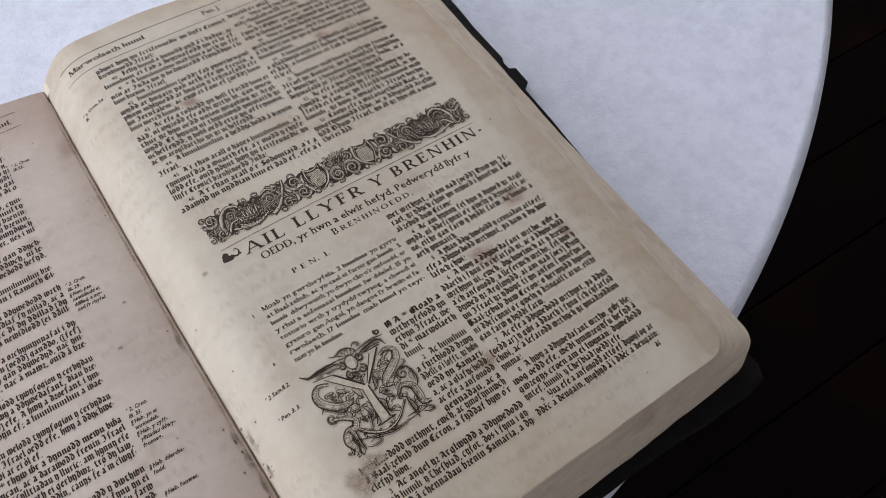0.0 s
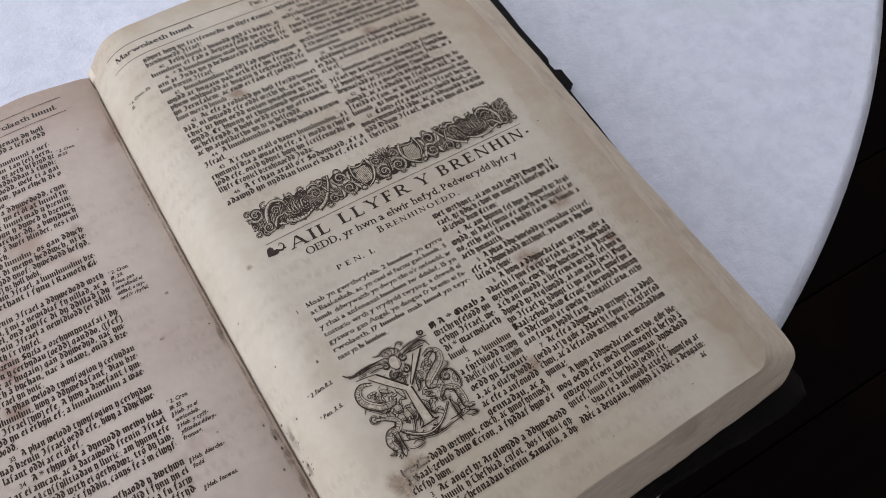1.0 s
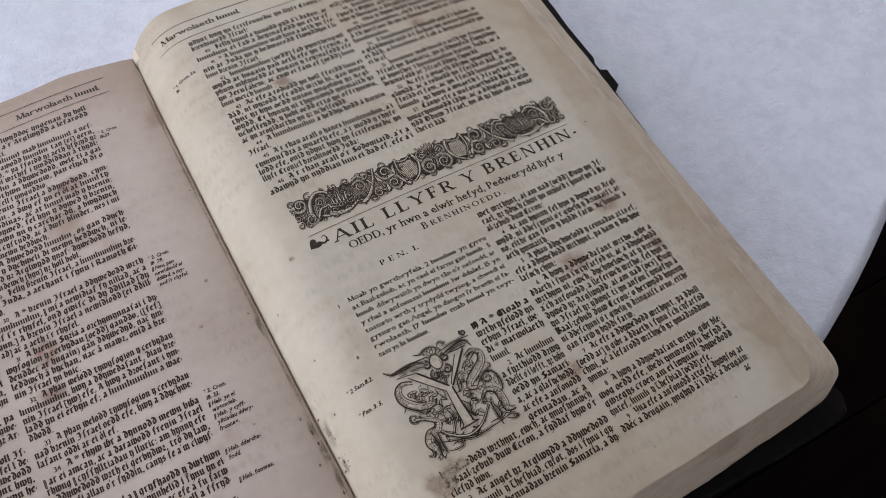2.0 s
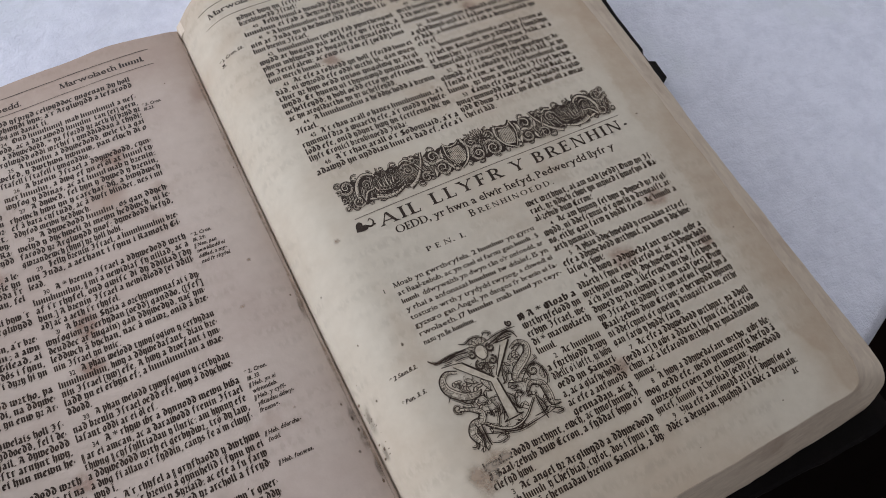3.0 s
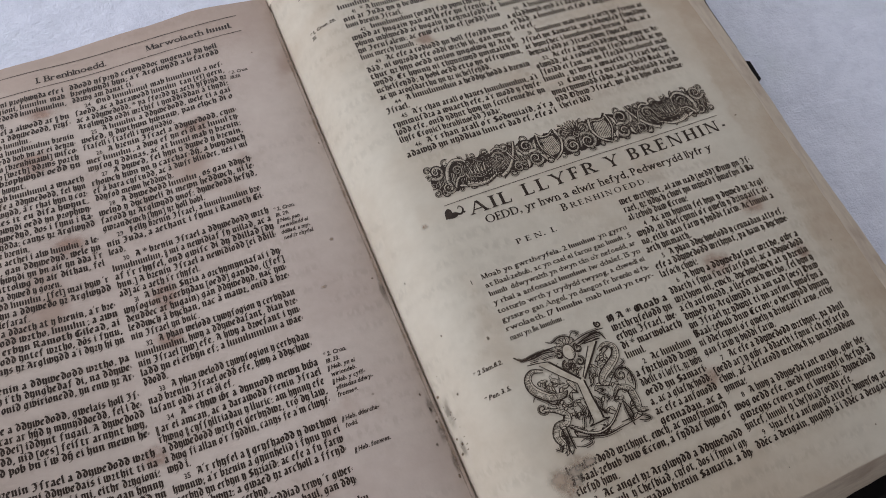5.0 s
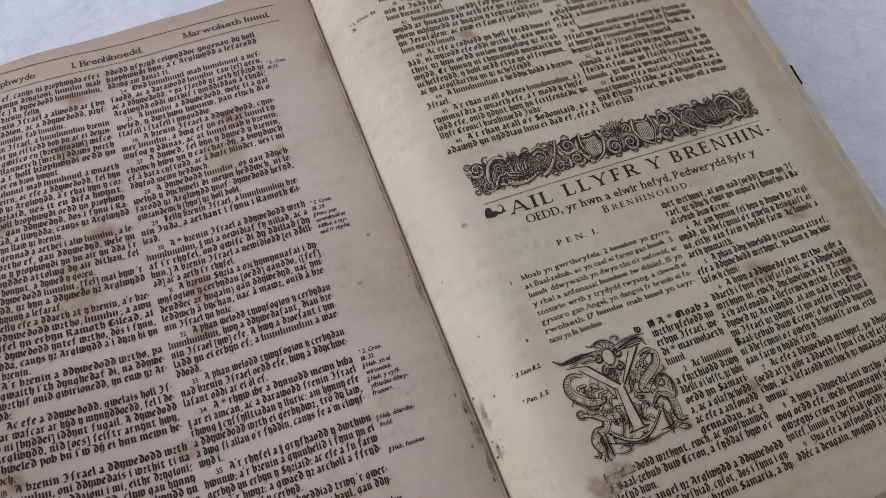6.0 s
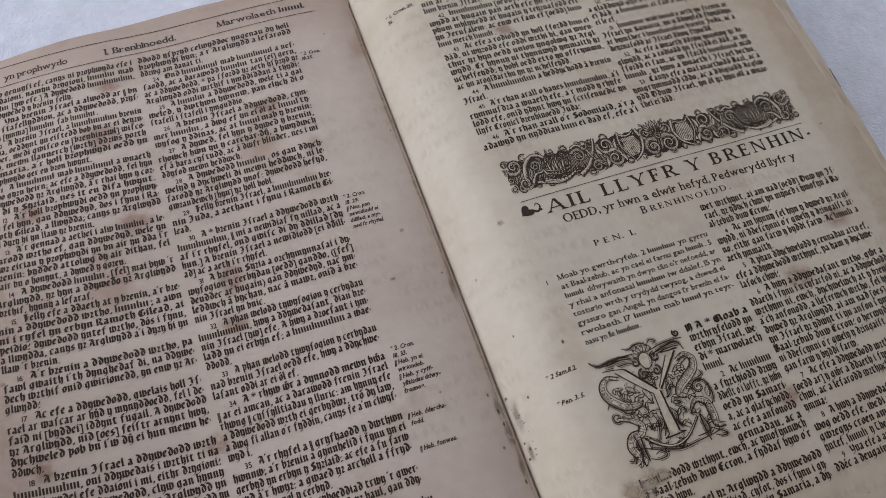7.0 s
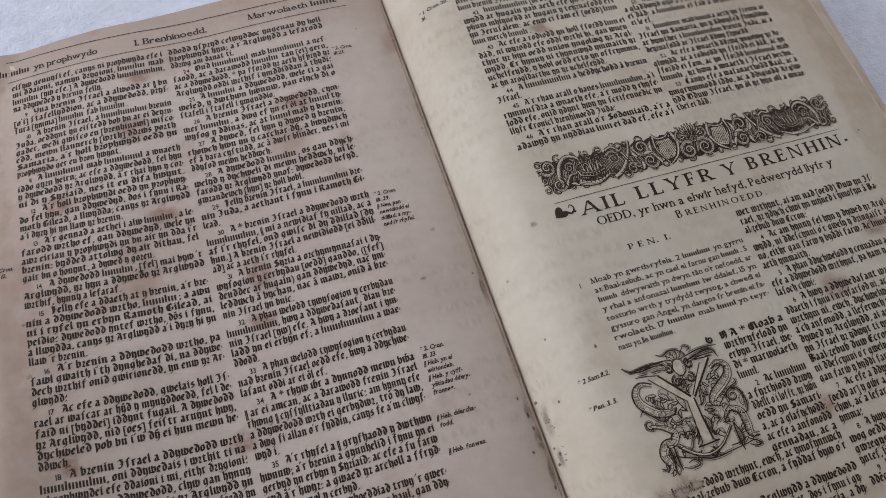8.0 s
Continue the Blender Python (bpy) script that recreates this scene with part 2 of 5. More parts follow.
def window(name, width, height, at, turn, lights):
    """A white casement: frame, mullions, sill and panes, standing in its opening."""
    w = tagged(new(name), "white painted window, out of view, letting daylight in", "window", "", "structure")
    w.matrix_world = pose(*at, 0, 0, turn)
    for k in range(lights + 1):
        x = -width / 2 + 0.035 + (width - 0.07) * k / lights
        part("window_frame", block((0.06, 0.07, height - 0.01), (x, 0, height / 2), 0.005), FRAME, w)
    for z in (0.035, height - 0.035):
        part("window_frame", block((width - 0.01, 0.066, 0.06), (0, 0, z), 0.005), FRAME, w)
    for k in range(lights):
        x = -width / 2 + 0.035 + (width - 0.07) * (k + 0.5) / lights
        pane = part("pane", block(((width - 0.07) / lights - 0.065, 0.006, height - 0.135), (x, 0, height / 2), 0), GLASS, w)
        pane.visible_shadow = False


window("window_1", WIN_W, WIN_Z1 - WIN_Z0, (X0 - 0.12, WIN_Y, WIN_Z0), 90, 2)
window("unseen_window_2", BIG_W, BIG_Z1 - BIG_Z0, (BIG_X, Y1 + 0.12, BIG_Z0), 0, 4)

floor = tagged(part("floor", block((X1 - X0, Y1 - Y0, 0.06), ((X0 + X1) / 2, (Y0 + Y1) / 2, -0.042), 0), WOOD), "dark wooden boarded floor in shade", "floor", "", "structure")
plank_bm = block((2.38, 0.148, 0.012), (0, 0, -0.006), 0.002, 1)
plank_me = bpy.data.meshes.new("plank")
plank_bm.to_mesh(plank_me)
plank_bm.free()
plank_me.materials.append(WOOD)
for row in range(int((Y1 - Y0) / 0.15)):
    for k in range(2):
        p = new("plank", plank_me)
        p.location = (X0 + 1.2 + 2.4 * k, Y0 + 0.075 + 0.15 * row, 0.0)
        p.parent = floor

# ---- the round table and its cloth ----
TC, TR = (-0.0383, 0.6589), 0.8534


def lathe(name, prof, mat, parent=None, at=(0, 0, 0), n=96, label=""):
    vs, fs = [], []
    for r, z in prof:
        for i in range(n):
            a = 2 * math.pi * i / n
            vs.append((at[0] + r * math.cos(a), at[1] + r * math.sin(a), at[2] + z))
    for k in range(len(prof) - 1):
        for i in range(n):
            j = (i + 1) % n
            fs.append((k * n + i, k * n + j, (k + 1) * n + j, (k + 1) * n + i))
    fs.append(tuple(range(n))[::-1])
    fs.append(tuple((len(prof) - 1) * n + i for i in range(n)))
    return mesh_ob(name, vs, fs, mat, parent, True, label)


table = tagged(new("round_table"), "large round dark wooden table under a white cloth", "table")
table.location = (TC[0], TC[1], 0)
lathe("tabletop", [(0.3, 0.715), (TR - 0.02, 0.715), (TR - 0.006, 0.722), (TR - 0.004, 0.735), (TR - 0.012, 0.7455), (0.2, 0.7455)], WOOD, table)
lathe("pedestal", [(0.10, 0.10), (0.075, 0.16), (0.055, 0.3), (0.07, 0.42), (0.05, 0.55), (0.11, 0.69), (0.14, 0.7145)], WOOD, table, n=40)
for k in range(3):
    bm = bmesh.new()
    for i in range(9):
        t = i / 8
        r, h, w = 0.06 + 0.42 * t, 0.13 - 0.10 * t ** 0.7, 0.05 - 0.015 * t
        a = 2 * math.pi * k / 3 + 0.4
        for dy, dz in ((-w / 2, -0.025), (w / 2, -0.025), (w / 2, 0.025), (-w / 2, 0.025)):
            bm.verts.new((r * math.cos(a) - dy * math.sin(a), r * math.sin(a) + dy * math.cos(a), max(h + dz, 0.0)))
    bm.verts.ensure_lookup_table()
    for i in range(8):
        for j in range(4):
            bm.faces.new([bm.verts[4 * i + j], bm.verts[4 * i + (j + 1) % 4], bm.verts[4 * i + 4 + (j + 1) % 4], bm.verts[4 * i + 4 + j]])
    bm.faces.new([bm.verts[q] for q in (3, 2, 1, 0)])
    bm.faces.new([bm.verts[32 + q] for q in range(4)])
    part("foot", bm, WOOD, table)

# cloth: a disc with slight creases, rolled over the rim
vs, fs = [], []
RINGS = [0.0] + [TR * (k / 60) for k in range(1, 60)] + [TR - 0.009, TR - 0.007, TR - 0.004, TR - 0.001, TR + 0.0005, TR + 0.0005, TR - 0.001]
DROP = [0.0] * 62 + [-0.0012, -0.004, -0.009, -0.022, -0.034]
NA = 240
for r, d in zip(RINGS, DROP):
    for i in range(NA):
        a = 2 * math.pi * i / NA
        x, y = TC[0] + r * math.cos(a), TC[1] + r * math.sin(a)
        rr = r + (0.0012 * noise.noise((3 * math.cos(a), 3 * math.sin(a), 1.7)) if d < 0 else 0)
        x, y = TC[0] + rr * math.cos(a), TC[1] + rr * math.sin(a)
        z = TABLE_Z + d + (0.0010 * noise.noise((x * 6, y * 6, 0.3)) + 0.0006 * noise.noise((x * 22, y * 22, 4.0)) - 0.0012 if d == 0 else -0.0012)
        vs.append((x, y, z))
for k in range(len(RINGS) - 1):
    for i in range(NA):
        j = (i + 1) % NA
        fs.append((k * NA + i, k * NA + j, (k + 1) * NA + j, (k + 1) * NA + i))
tagged(mesh_ob("tablecloth", vs, fs, CLOTH, None, True), "white woven cloth spread over a round table", "tablecloth")

# ---- the open book ----
book = tagged(new("open_book"), "thick old printed folio lying open on a white cloth, browned pages", "book")


FLAT = -30.5             # the lowest that a leaf lies, on the board


def bend(s, v, z):
    """The settled, slightly sagging shape of the open book; millimetres to metres."""
    x, y = s / 200, v / 200
    return (
        (s + 2.98 * y * y - 4.84 * x * y + 4.19 * x * x) / 1000,
        (v + 0.36 * y * y - 0.83 * x * y + 4.74 * x * x) / 1000,
        GUTTER_Z + max(z - 10.09 * y * y + 3.2 * x * y - 11.79 * x * x, FLAT + 0.04 * (z - FLAT)) / 1000,
    )


def crease(s):
    """The narrow cleft where the leaves go down into the binding."""
    return 2.6 * math.exp(-(((s + 4.8) / 0.42) ** 2))


def height_right(s, v):
    return -4 + 27 * (1 - math.exp(-((max(s + 5, 0) / 11) ** 1.2))) + 4 * s / 190 - crease(s)


def height_left(s, v):
    d = max(-5 - s, 0)
    curl = min(1.3, max(0.0, (-s - 135) / 65)) ** 1.6
    return -4 - crease(s) + 5 * (1 - math.exp(-d / 10)) - 4 * math.exp(-(((s + 115) / 50) ** 2)) + curl * max(-5.0, 8.5 - 0.1 * v)


def on_page(side, s, v, lift=0.0):
    h = height_right(s, v) if side > 0 else height_left(s, v)
    return bend(s, v, h + lift)


BOARD_TOP = TABLE_Z - GUTTER_Z + 0.0055   # metres, relative to the gutter
S_OUT, V_LOW, V_TOP = 217.0, -160.0, 203.0


def outline(side, grow_s, grow_v, radius, seed):
    """The outer rim of a leaf from the gutter along the foot, fore-edge and head back to the gutter."""
    s1, v0, v1 = (S_OUT if side > 0 else 252.0) + grow_s, V_LOW - grow_v, (V_TOP if side > 0 else V_TOP - 13) + 0.15 * grow_v
    pts = [(-5 + (s1 - radius + 5) * k / 46, v0) for k in range(46)]
    pts += [(s1 - radius + radius * math.sin(q), v0 + radius - radius * math.cos(q)) for q in [math.pi / 2 * k / 8 for k in range(9)]]
    pts += [(s1, v0 + radius + (v1 - v0 - 2 * radius) * k / 70) for k in range(1, 70)]
    pts += [(s1 - radius + radius * math.cos(q), v1 - radius + radius * math.sin(q)) for q in [math.pi / 2 * k / 8 for k in range(9)]]
    pts += [(s1 - radius - (s1 - radius + 5) * k / 46, v1) for k in range(1, 47)]
    out = []
    for i, (s, v) in enumerate(pts):
        w = 0.9 * noise.noise((s * 0.035, v * 0.035, seed * 0.31)) + 0.35 * noise.noise((s * 0.2, v * 0.2, seed * 1.7))
        edge = min(1.0, (s + 5) / 20)
        w += (0.030 if v > 0 else -0.010) * v * grow_s / 24 * max(0.0, s / s1)
        out.append((side * (s + w * edge) if side > 0 else -(s + w * edge) - 10 * (1 - min(1, (s + 5) / 40)), v + 0.8 * w))
    return out


def leaf_block(side, name, label):
    """The stack of leaves under the open page: many bundles with uneven edges."""
    vs, fs = [], []
    n_bundles = 34 if side > 0 else 18
    for k in range(n_bundles + 1):
        d = k / n_bundles
        if side > 0:
            gs = 24.5 * math.sin(min(1, d / 0.62) * math.pi / 2) - 10 * max(0, d - 0.62)
            gv = 11 * d ** 0.8
        else:
            gs, gv = 10 * d, 6 * d
        rim = outline(side, gs + random.uniform(-0.7, 0.7), gv + random.uniform(-0.35, 0.35), 13 - 3.5 * d, k + (40 if side > 0 else 90))
        ring = []
        for inset, dz in ((9.0, 0.0), (0.0, -0.15), (0.15, -1.0)):
            for s, v in rim:
                ss, vv = s - side * inset * (1 if abs(s) > 150 else 0), v + (inset if v < -100 else (-inset if v > 140 else 0))
                p = bend(ss, vv, 0)
                top = on_page(side, max(-4, min(S_OUT, ss)) if side > 0 else min(-6, max(-252, ss)), max(V_LOW, min(V_TOP, vv)))[2] - 0.0006
                base = GUTTER_Z + BOARD_TOP + 0.0004
                z = top + (base - top) * d
                step = (top - base) / n_bundles
                z += dz * step if dz > -0.5 else -step * 0.92
                ring.append((p[0], p[1], max(z, base)))
        n, o = len(rim), len(vs)
        vs += ring
        for r in range(2):
            for i in range(n - 1):
                q = (o + r * n + i, o + r * n + i + 1, o + (r + 1) * n + i + 1, o + (r + 1) * n + i)
                fs.append(q if side < 0 else q[::-1])
    return mesh_ob(name, vs, fs, EDGE, book, False, label)


leaf_block(1, "text_block", "thick stack of browned leaves with worn edges")
leaf_block(-1, "text_block", "thinner stack of browned leaves")


def page_sheet(side, mat, label):
    """The open page: a curved sheet with a slightly ragged rim and cockling."""
    vs, fs = [], []
    ns, nv = 130, 110
    for j in range(nv + 1):
        for i in range(ns + 1):
            t = (i / ns) ** 1.5
            u = j / nv
            out = (S_OUT if side > 0 else 252.0) + 1.2 * noise.noise((0, u * 9, 3.0 + side)) + 0.5 * noise.noise((0, u * 40, 7.0))
            s = -5 + (out + 5) * t
            head = V_TOP + (1.3 * noise.noise((t * 8, 0, 5.0 + side)) if side > 0 else -3 - 13 * max(0.0, t - 0.3) + 1.5 * noise.noise((t * 9, 0, 9.0)))
            foot = V_LOW + 0.9 * noise.noise((t * 9, 0, 12.0 + side))
            c = 13.0
            if s > out - c:
                cut = c - math.sqrt(max(0.0, c * c - (s - out + c) ** 2))
                head, foot = head - cut, foot + cut
            v = foot + (head - foot) * u
            ss = s if side > 0 else -5 - (s + 5)
            cockle = 0.5 * noise.noise((ss * 0.018, v * 0.012, 2.0)) * min(1, (s + 5) / 40)
            vs.append(on_page(side, ss, v, cockle))
    for j in range(nv):
        for i in range(ns):
            q = (j * (ns + 1) + i, j * (ns + 1) + i + 1, (j + 1) * (ns + 1) + i + 1, (j + 1) * (ns + 1) + i)
            fs.append(q if side > 0 else q[::-1])
    return mesh_ob("page", vs, fs, mat, book, True, label)


PAGE_R = page_sheet(1, PAPER_R, "cream printed page with browned margins")
PAGE_L = page_sheet(-1, PAPER_L, "pinkish browned printed page with stains")


def lifted(side, s, v, lift):
    cockle = 0.5 * noise.noise((s * 0.018, v * 0.012, 2.0)) * min(1, (abs(s + 5)) / 40)
    return on_page(side, s, v, cockle + lift)


def cover_board(side, label):
    """A leather-covered board with worn, chipped edges."""
    vs, fs = [], []
    if side > 0:
        rim = [(-2, -173), (120, -174.5), (180, -174), (206, -175.5), (243, -175), (254, -173), (258, -165), (257, -150), (259, -60), (264, 0), (266, 66), (271.5, 70), (272, 84), (268, 86), (267.5, 92), (269.5, 96), (269, 130), (271, 200), (265, 213), (120, 214), (-2, 214)]
    else:
        rim = [(-8, 206), (-60, 198), (-120, 190), (-250, 178), (-262, 172), (-268, 100), (-270, -60), (-266, -160), (-258, -172), (-120, -174), (-8, -173)]
    dense = []
    for (ax, ay), (bx, by) in zip(rim, rim[1:]):
        steps = max(1, int(math.hypot(bx - ax, by - ay) / 7))
        for k in range(steps):
            x, y = ax + (bx - ax) * k / steps, ay + (by - ay) * k / steps
            dense.append((x + 0.8 * noise.noise((x * 0.05, y * 0.05, 1.0)), y + 0.8 * noise.noise((x * 0.05, y * 0.05, 6.0))))
    dense.append(rim[-1])
    n = len(dense)
    cx = sum(p[0] for p in dense) / n
    for inset, z in ((1.5, 0.0006), (0.0, 0.0018), (0.0, 0.0042), (1.6, 0.0055)):
        for x, y in dense:
            k = 1 - inset / 150
            vs.append(((cx + (x - cx) * k) / 1000, y * k / 1000, TABLE_Z + z))
    for r in range(3):
        for i in range(n):
            j = (i + 1) % n
            fs.append((r * n + i, r * n + j, (r + 1) * n + j, (r + 1) * n + i))
    fs.append(tuple(3 * n + i for i in range(n)))
    fs.append(tuple(reversed(range(n))))
    return mesh_ob("cover_board", vs, fs, LEATHER, book, False, label)


cover_board(1, "dark worn leather-covered board")
cover_board(-1, "dark worn leather-covered board")
bm = bmesh.new()
for k in range(7):
    x = -8 + k
    for y in (-173, 214):
        bm.verts.new((x / 1000, y / 1000, TABLE_Z + 0.001 + 0.004 * math.sin(math.pi * k / 6)))
bm.verts.ensure_lookup_table()
for k in range(6):
    bm.faces.new([bm.verts[2 * k + q] for q in (0, 2, 3, 1)])
part("spine", bm, LEATHER, book, "dark leather spine", True)

# ---- the printing on the pages ----
PEN = 0.10       # how far the ink stands off the paper, in millimetres
GLYPHS = {}


def load_glyphs(chars, style, offset):
    """Outline meshes of single letters from the built-in font, with feet added to their stems."""
    made = []
    for ch in sorted(chars):
        cu = bpy.data.curves.new("glyph", "FONT")
        cu.body, cu.resolution_u, cu.offset = ch, 2, offset
        ob = new("glyph", cu)
        made.append((ch, ob, cu))
    graph = bpy.context.evaluated_depsgraph_get()
    for ch, ob, cu in made:
        me = bpy.data.meshes.new_from_object(ob.evaluated_get(graph))
        vs = [(p.co.x, p.co.y) for p in me.vertices]
        fs = [tuple(p.vertices) for p in me.polygons]
        bpy.data.meshes.remove(me)
        if not vs:
            continue
        x0 = min(p[0] for p in vs)
        vs = [(x - x0, y) for x, y in vs]
        x1 = max(p[0] for p in vs)
        ys = [y for _, y in vs]
        if ch.isalnum() and ch not in "MNW" and style != "plain":
            for level, inward in ((min(ys), 1), (max(ys), -1), (0.52 + offset, -1)):
                xs = sorted({round(x, 3) for x, y in vs if abs(y - level) < 0.006})
                for a, c in zip(xs, xs[1:]):
                    if 0.05 < c - a < 0.20:
                        o, m = len(vs), (a + c) / 2
                        w, h = (c - a) / 2 + 0.09, 0.042 * inward
                        vs += [(m - w, level), (m + w, level), (m + w * 0.9, level + h), (m - w * 0.9, level + h)]
                        fs.append((o, o + 1, o + 2, o + 3))
        GLYPHS[style, ch] = (vs, fs, x1)
    for ch, ob, cu in made:
        bpy.data.objects.remove(ob)
        bpy.data.curves.remove(cu)


class Sheet:
    """Collects flat printed shapes in page millimetres and lays them on one page."""

    def __init__(self, side):
        self.side, self.vs, self.fs = side, [], []

    def shape(self, pts, faces, lift=0.0):
        o = len(self.vs)
        self.vs += [(s, v, PEN + lift) for s, v in pts]
        self.fs += [tuple(o + i for i in f) for f in faces]

    def ribbon(self, pts, widths, lift=0.0):
        n, quad = len(pts), []
        for i, (x, y) in enumerate(pts):
            ax, ay = pts[max(i - 1, 0)]
            bx, by = pts[min(i + 1, n - 1)]
            d = math.hypot(bx - ax, by - ay) or 1.0
            w = (widths[i] if isinstance(widths, list) else widths) / 2
            nx, ny = -(by - ay) / d * w, (bx - ax) / d * w
            quad += [(x - nx, y - ny), (x + nx, y + ny)]
        self.shape(quad, [(2 * i, 2 * i + 2, 2 * i + 3, 2 * i + 1) for i in range(n - 1)], lift)

    def rule(self, s0, v0, s1, v1, w=0.28):
        n = max(2, int(abs(s1 - s0) / 2.5))
        self.ribbon([(s0 + (s1 - s0) * k / n, v0 + (v1 - v0) * k / n + 0.12 * noise.noise((k * 0.2, v0, 1))) for k in range(n + 1)],
                    [w * (0.8 + 0.5 * abs(noise.noise((k * 0.6, v0, 3)))) for k in range(n + 1)])

    def blob(self, s, v, r, seed, stretch=1.0, lift=None):
        """An irregular spot of three rings; returns how solid each of its points is."""
        n, pts = 18, [(s, v)]
        for f in (0.25, 0.6, 1.0):
            for k in range(n):
                a = 2 * math.pi * k / n
                q = f * r * (1 + 0.45 * noise.noise((1.5 * math.cos(a), 1.5 * math.sin(a), seed)))
                pts.append((s + q * stretch * math.cos(a), v + q * math.sin(a)))
        faces = [(0, k + 1, (k + 1) % n + 1) for k in range(n)]
        for g in range(2):
            o = 1 + g * n
            faces += [(o + k, o + n + k, o + n + (k + 1) % n, o + (k + 1) % n) for k in range(n)]
        self.shape(pts, faces, (-0.06 if r > 2 else 0.02) if lift is None else lift)
        rim = 0.38 if r > 1.5 else 0.6
        return [1.0] + [0.88] * n + [rim] * n + [0.0] * n

    def text(self, line, s, v, size, style, width=None, cond=1.0, track=0.07, slant=0.0, space=0.26, rise_=0.0):
        """Sets one line from s along the baseline v. A run of '#' is a name, set as a plain bar. width: justified to it."""
        items, x = [], 0.0
        if style == "black":
            line = old_spelling(line)
        i = 0
        while i < len(line):
            ch = line[i]
            if ch == " ":
                x += space
            elif ch == "#":
                j = i
                while j < len(line) and line[j] == "#":
                    j += 1
                w = 0.47 * (j - i)
                items.append((None, x, w))
                x += w + track
                i = j - 1
            elif (style, ch) in GLYPHS:
                items.append((ch, x, 0))
                x += GLYPHS[style, ch][2] + track
            i += 1
        total = max(x - track, 1e-6)
        k = size * cond
        if width:
            k = width / total
        for ch, x, w in items:
            jit = 0.05 * noise.noise((s + x * k, v, 9.0))
            if ch is None:
                y0, y1 = 0.01 * size, (0.57 if style == "black" else 0.50) * size
                n = max(2, round(w / 0.25))
                for q in range(n):
                    a, c = s + (x + 0.25 * q) * k, s + (x + 0.25 * q + 0.16) * k
                    up = y1 + (0.2 * size if q % 7 == 0 else 0)
                    self.shape([(a, v + y0 + jit), (c, v + y0 + jit), (c, v + up + jit), (a, v + up + jit)], [(0, 1, 2, 3)])
            else:
                vs, fs, _ = GLYPHS[style, ch]
                o = len(self.vs)
                self.shape([(s + (x + gx + slant * gy) * k, v + rise_ * (x * k) + gy * size + jit) for gx, gy in vs], fs)
                if style == "black":      # later pen strokes lie over earlier ones
                    self.vs[o:] = [(a, c, h + 0.005 * (q // 4)) for q, (a, c, h) in enumerate(self.vs[o:])]
        return total * k

    def done(self, name, mat, label=""):
        page = PAGE_R if self.side > 0 else PAGE_L
        vs = [lifted(self.side, s, v, h) for s, v, h in self.vs]
        return mesh_ob(name, vs, self.fs, mat, page, False, label)


# columns of verse, line by line; '>' indents a verse; '#' runs stand for names
RIGHT_UPPER_A = """ydynt hwy yn scrifennedic yn llyfr Cronicl
brenhinoedd Israel?
>40 Felly #### a hunodd gyd â'i dadau: ac
####### ei fab a deyrnasodd yn ei le ef.
>41 * A ########## mab ### a aeth yn fre-
nin ar Juda yn y bedwaredd flwyddyn i #-
### brenin Israel.
>42 ########## [oedd] fab pymthengml-
wydd ar hugain pan aeth efe yn frenin, a
phum mhlynedd ar hugain y teyrnasodd efe
yn Jerusalem: ac enw ei fam ef [oedd] ###-
### merch #####.
>43 Ac efe a rodiodd yn holl ffordd ### ei
dâd, ni wyrodd efe oddi wrthi hi, gan wneu-
thur yr hyn oedd union yngolwg yr Argl-
wydd. Er hynny ni thynnwyd ymmaith yr
uchelfeydd; y bobl oedd etto yn offrymmu,
ac yn arogldarthu yn yr uchelfeydd.
>44 A ########## a heddychodd â brenin
Israel.
>45 A'r rhan arall o hanes ##########, a'i
rymmusdra a wnaeth efe, a'r modd y rhyfe-
lodd efe, onid ydynt hwy yn scrifennedic yn
llyfr Cronicl brenhinoedd Juda?
>46 A'r rhan arall o'r Sodomiaid, a'r a
adawyd yn nyddiau ### ei dad ef, efe a'i"""
RIGHT_UPPER_B = """deleodd o'r wlâd.
>47 Yna nid [oedd] brenin yn Edom: [o-
nid] rhaglaw oedd frenin.
>48 ########## a wnaeth longau môr i
fyned i Ophir am aur: ond nid aethant, ca-
nys y llongau a ddrylliwyd yn Esion-Gaber.
>49 Yna y dywedodd ####### mab ####
wrth ##########, eled fy ngweision i gyd
â'th weision di yn y llongau: ond ni fynnei
##########.
>50 A ########## a hunodd gyd â'i dadau, ac
a gladdwyd gyd â'i dadau yn ninas ######
ei dâd: a ####### ei fab a deyrnasodd yn
ei le ef.
>51 ####### mab #### a aeth yn frenin ar
Israel yn Samaria, yn y ddwyfed flwyddyn
ar bymthec i ########## brenin Juda, ac a
deyrnasodd ar Israel ddwy flynedd.
>52 Ac efe a wnaeth ddrwg yngolwg yr Ar-
glwydd, ac a rodiodd yn ffordd ei dâd, ac yn
ffordd ei fam, ac yn ffordd ######## mab
#####, yr hwn a wnaeth i Israel bechu.
>53 Canys efe a wasanaethodd Baal, ac a
ymgrymmodd iddo, ac a ddigiodd Arglw-
ydd Dduw Israel, yn ôl yr hyn oll a wnae-
thei ei dâd."""
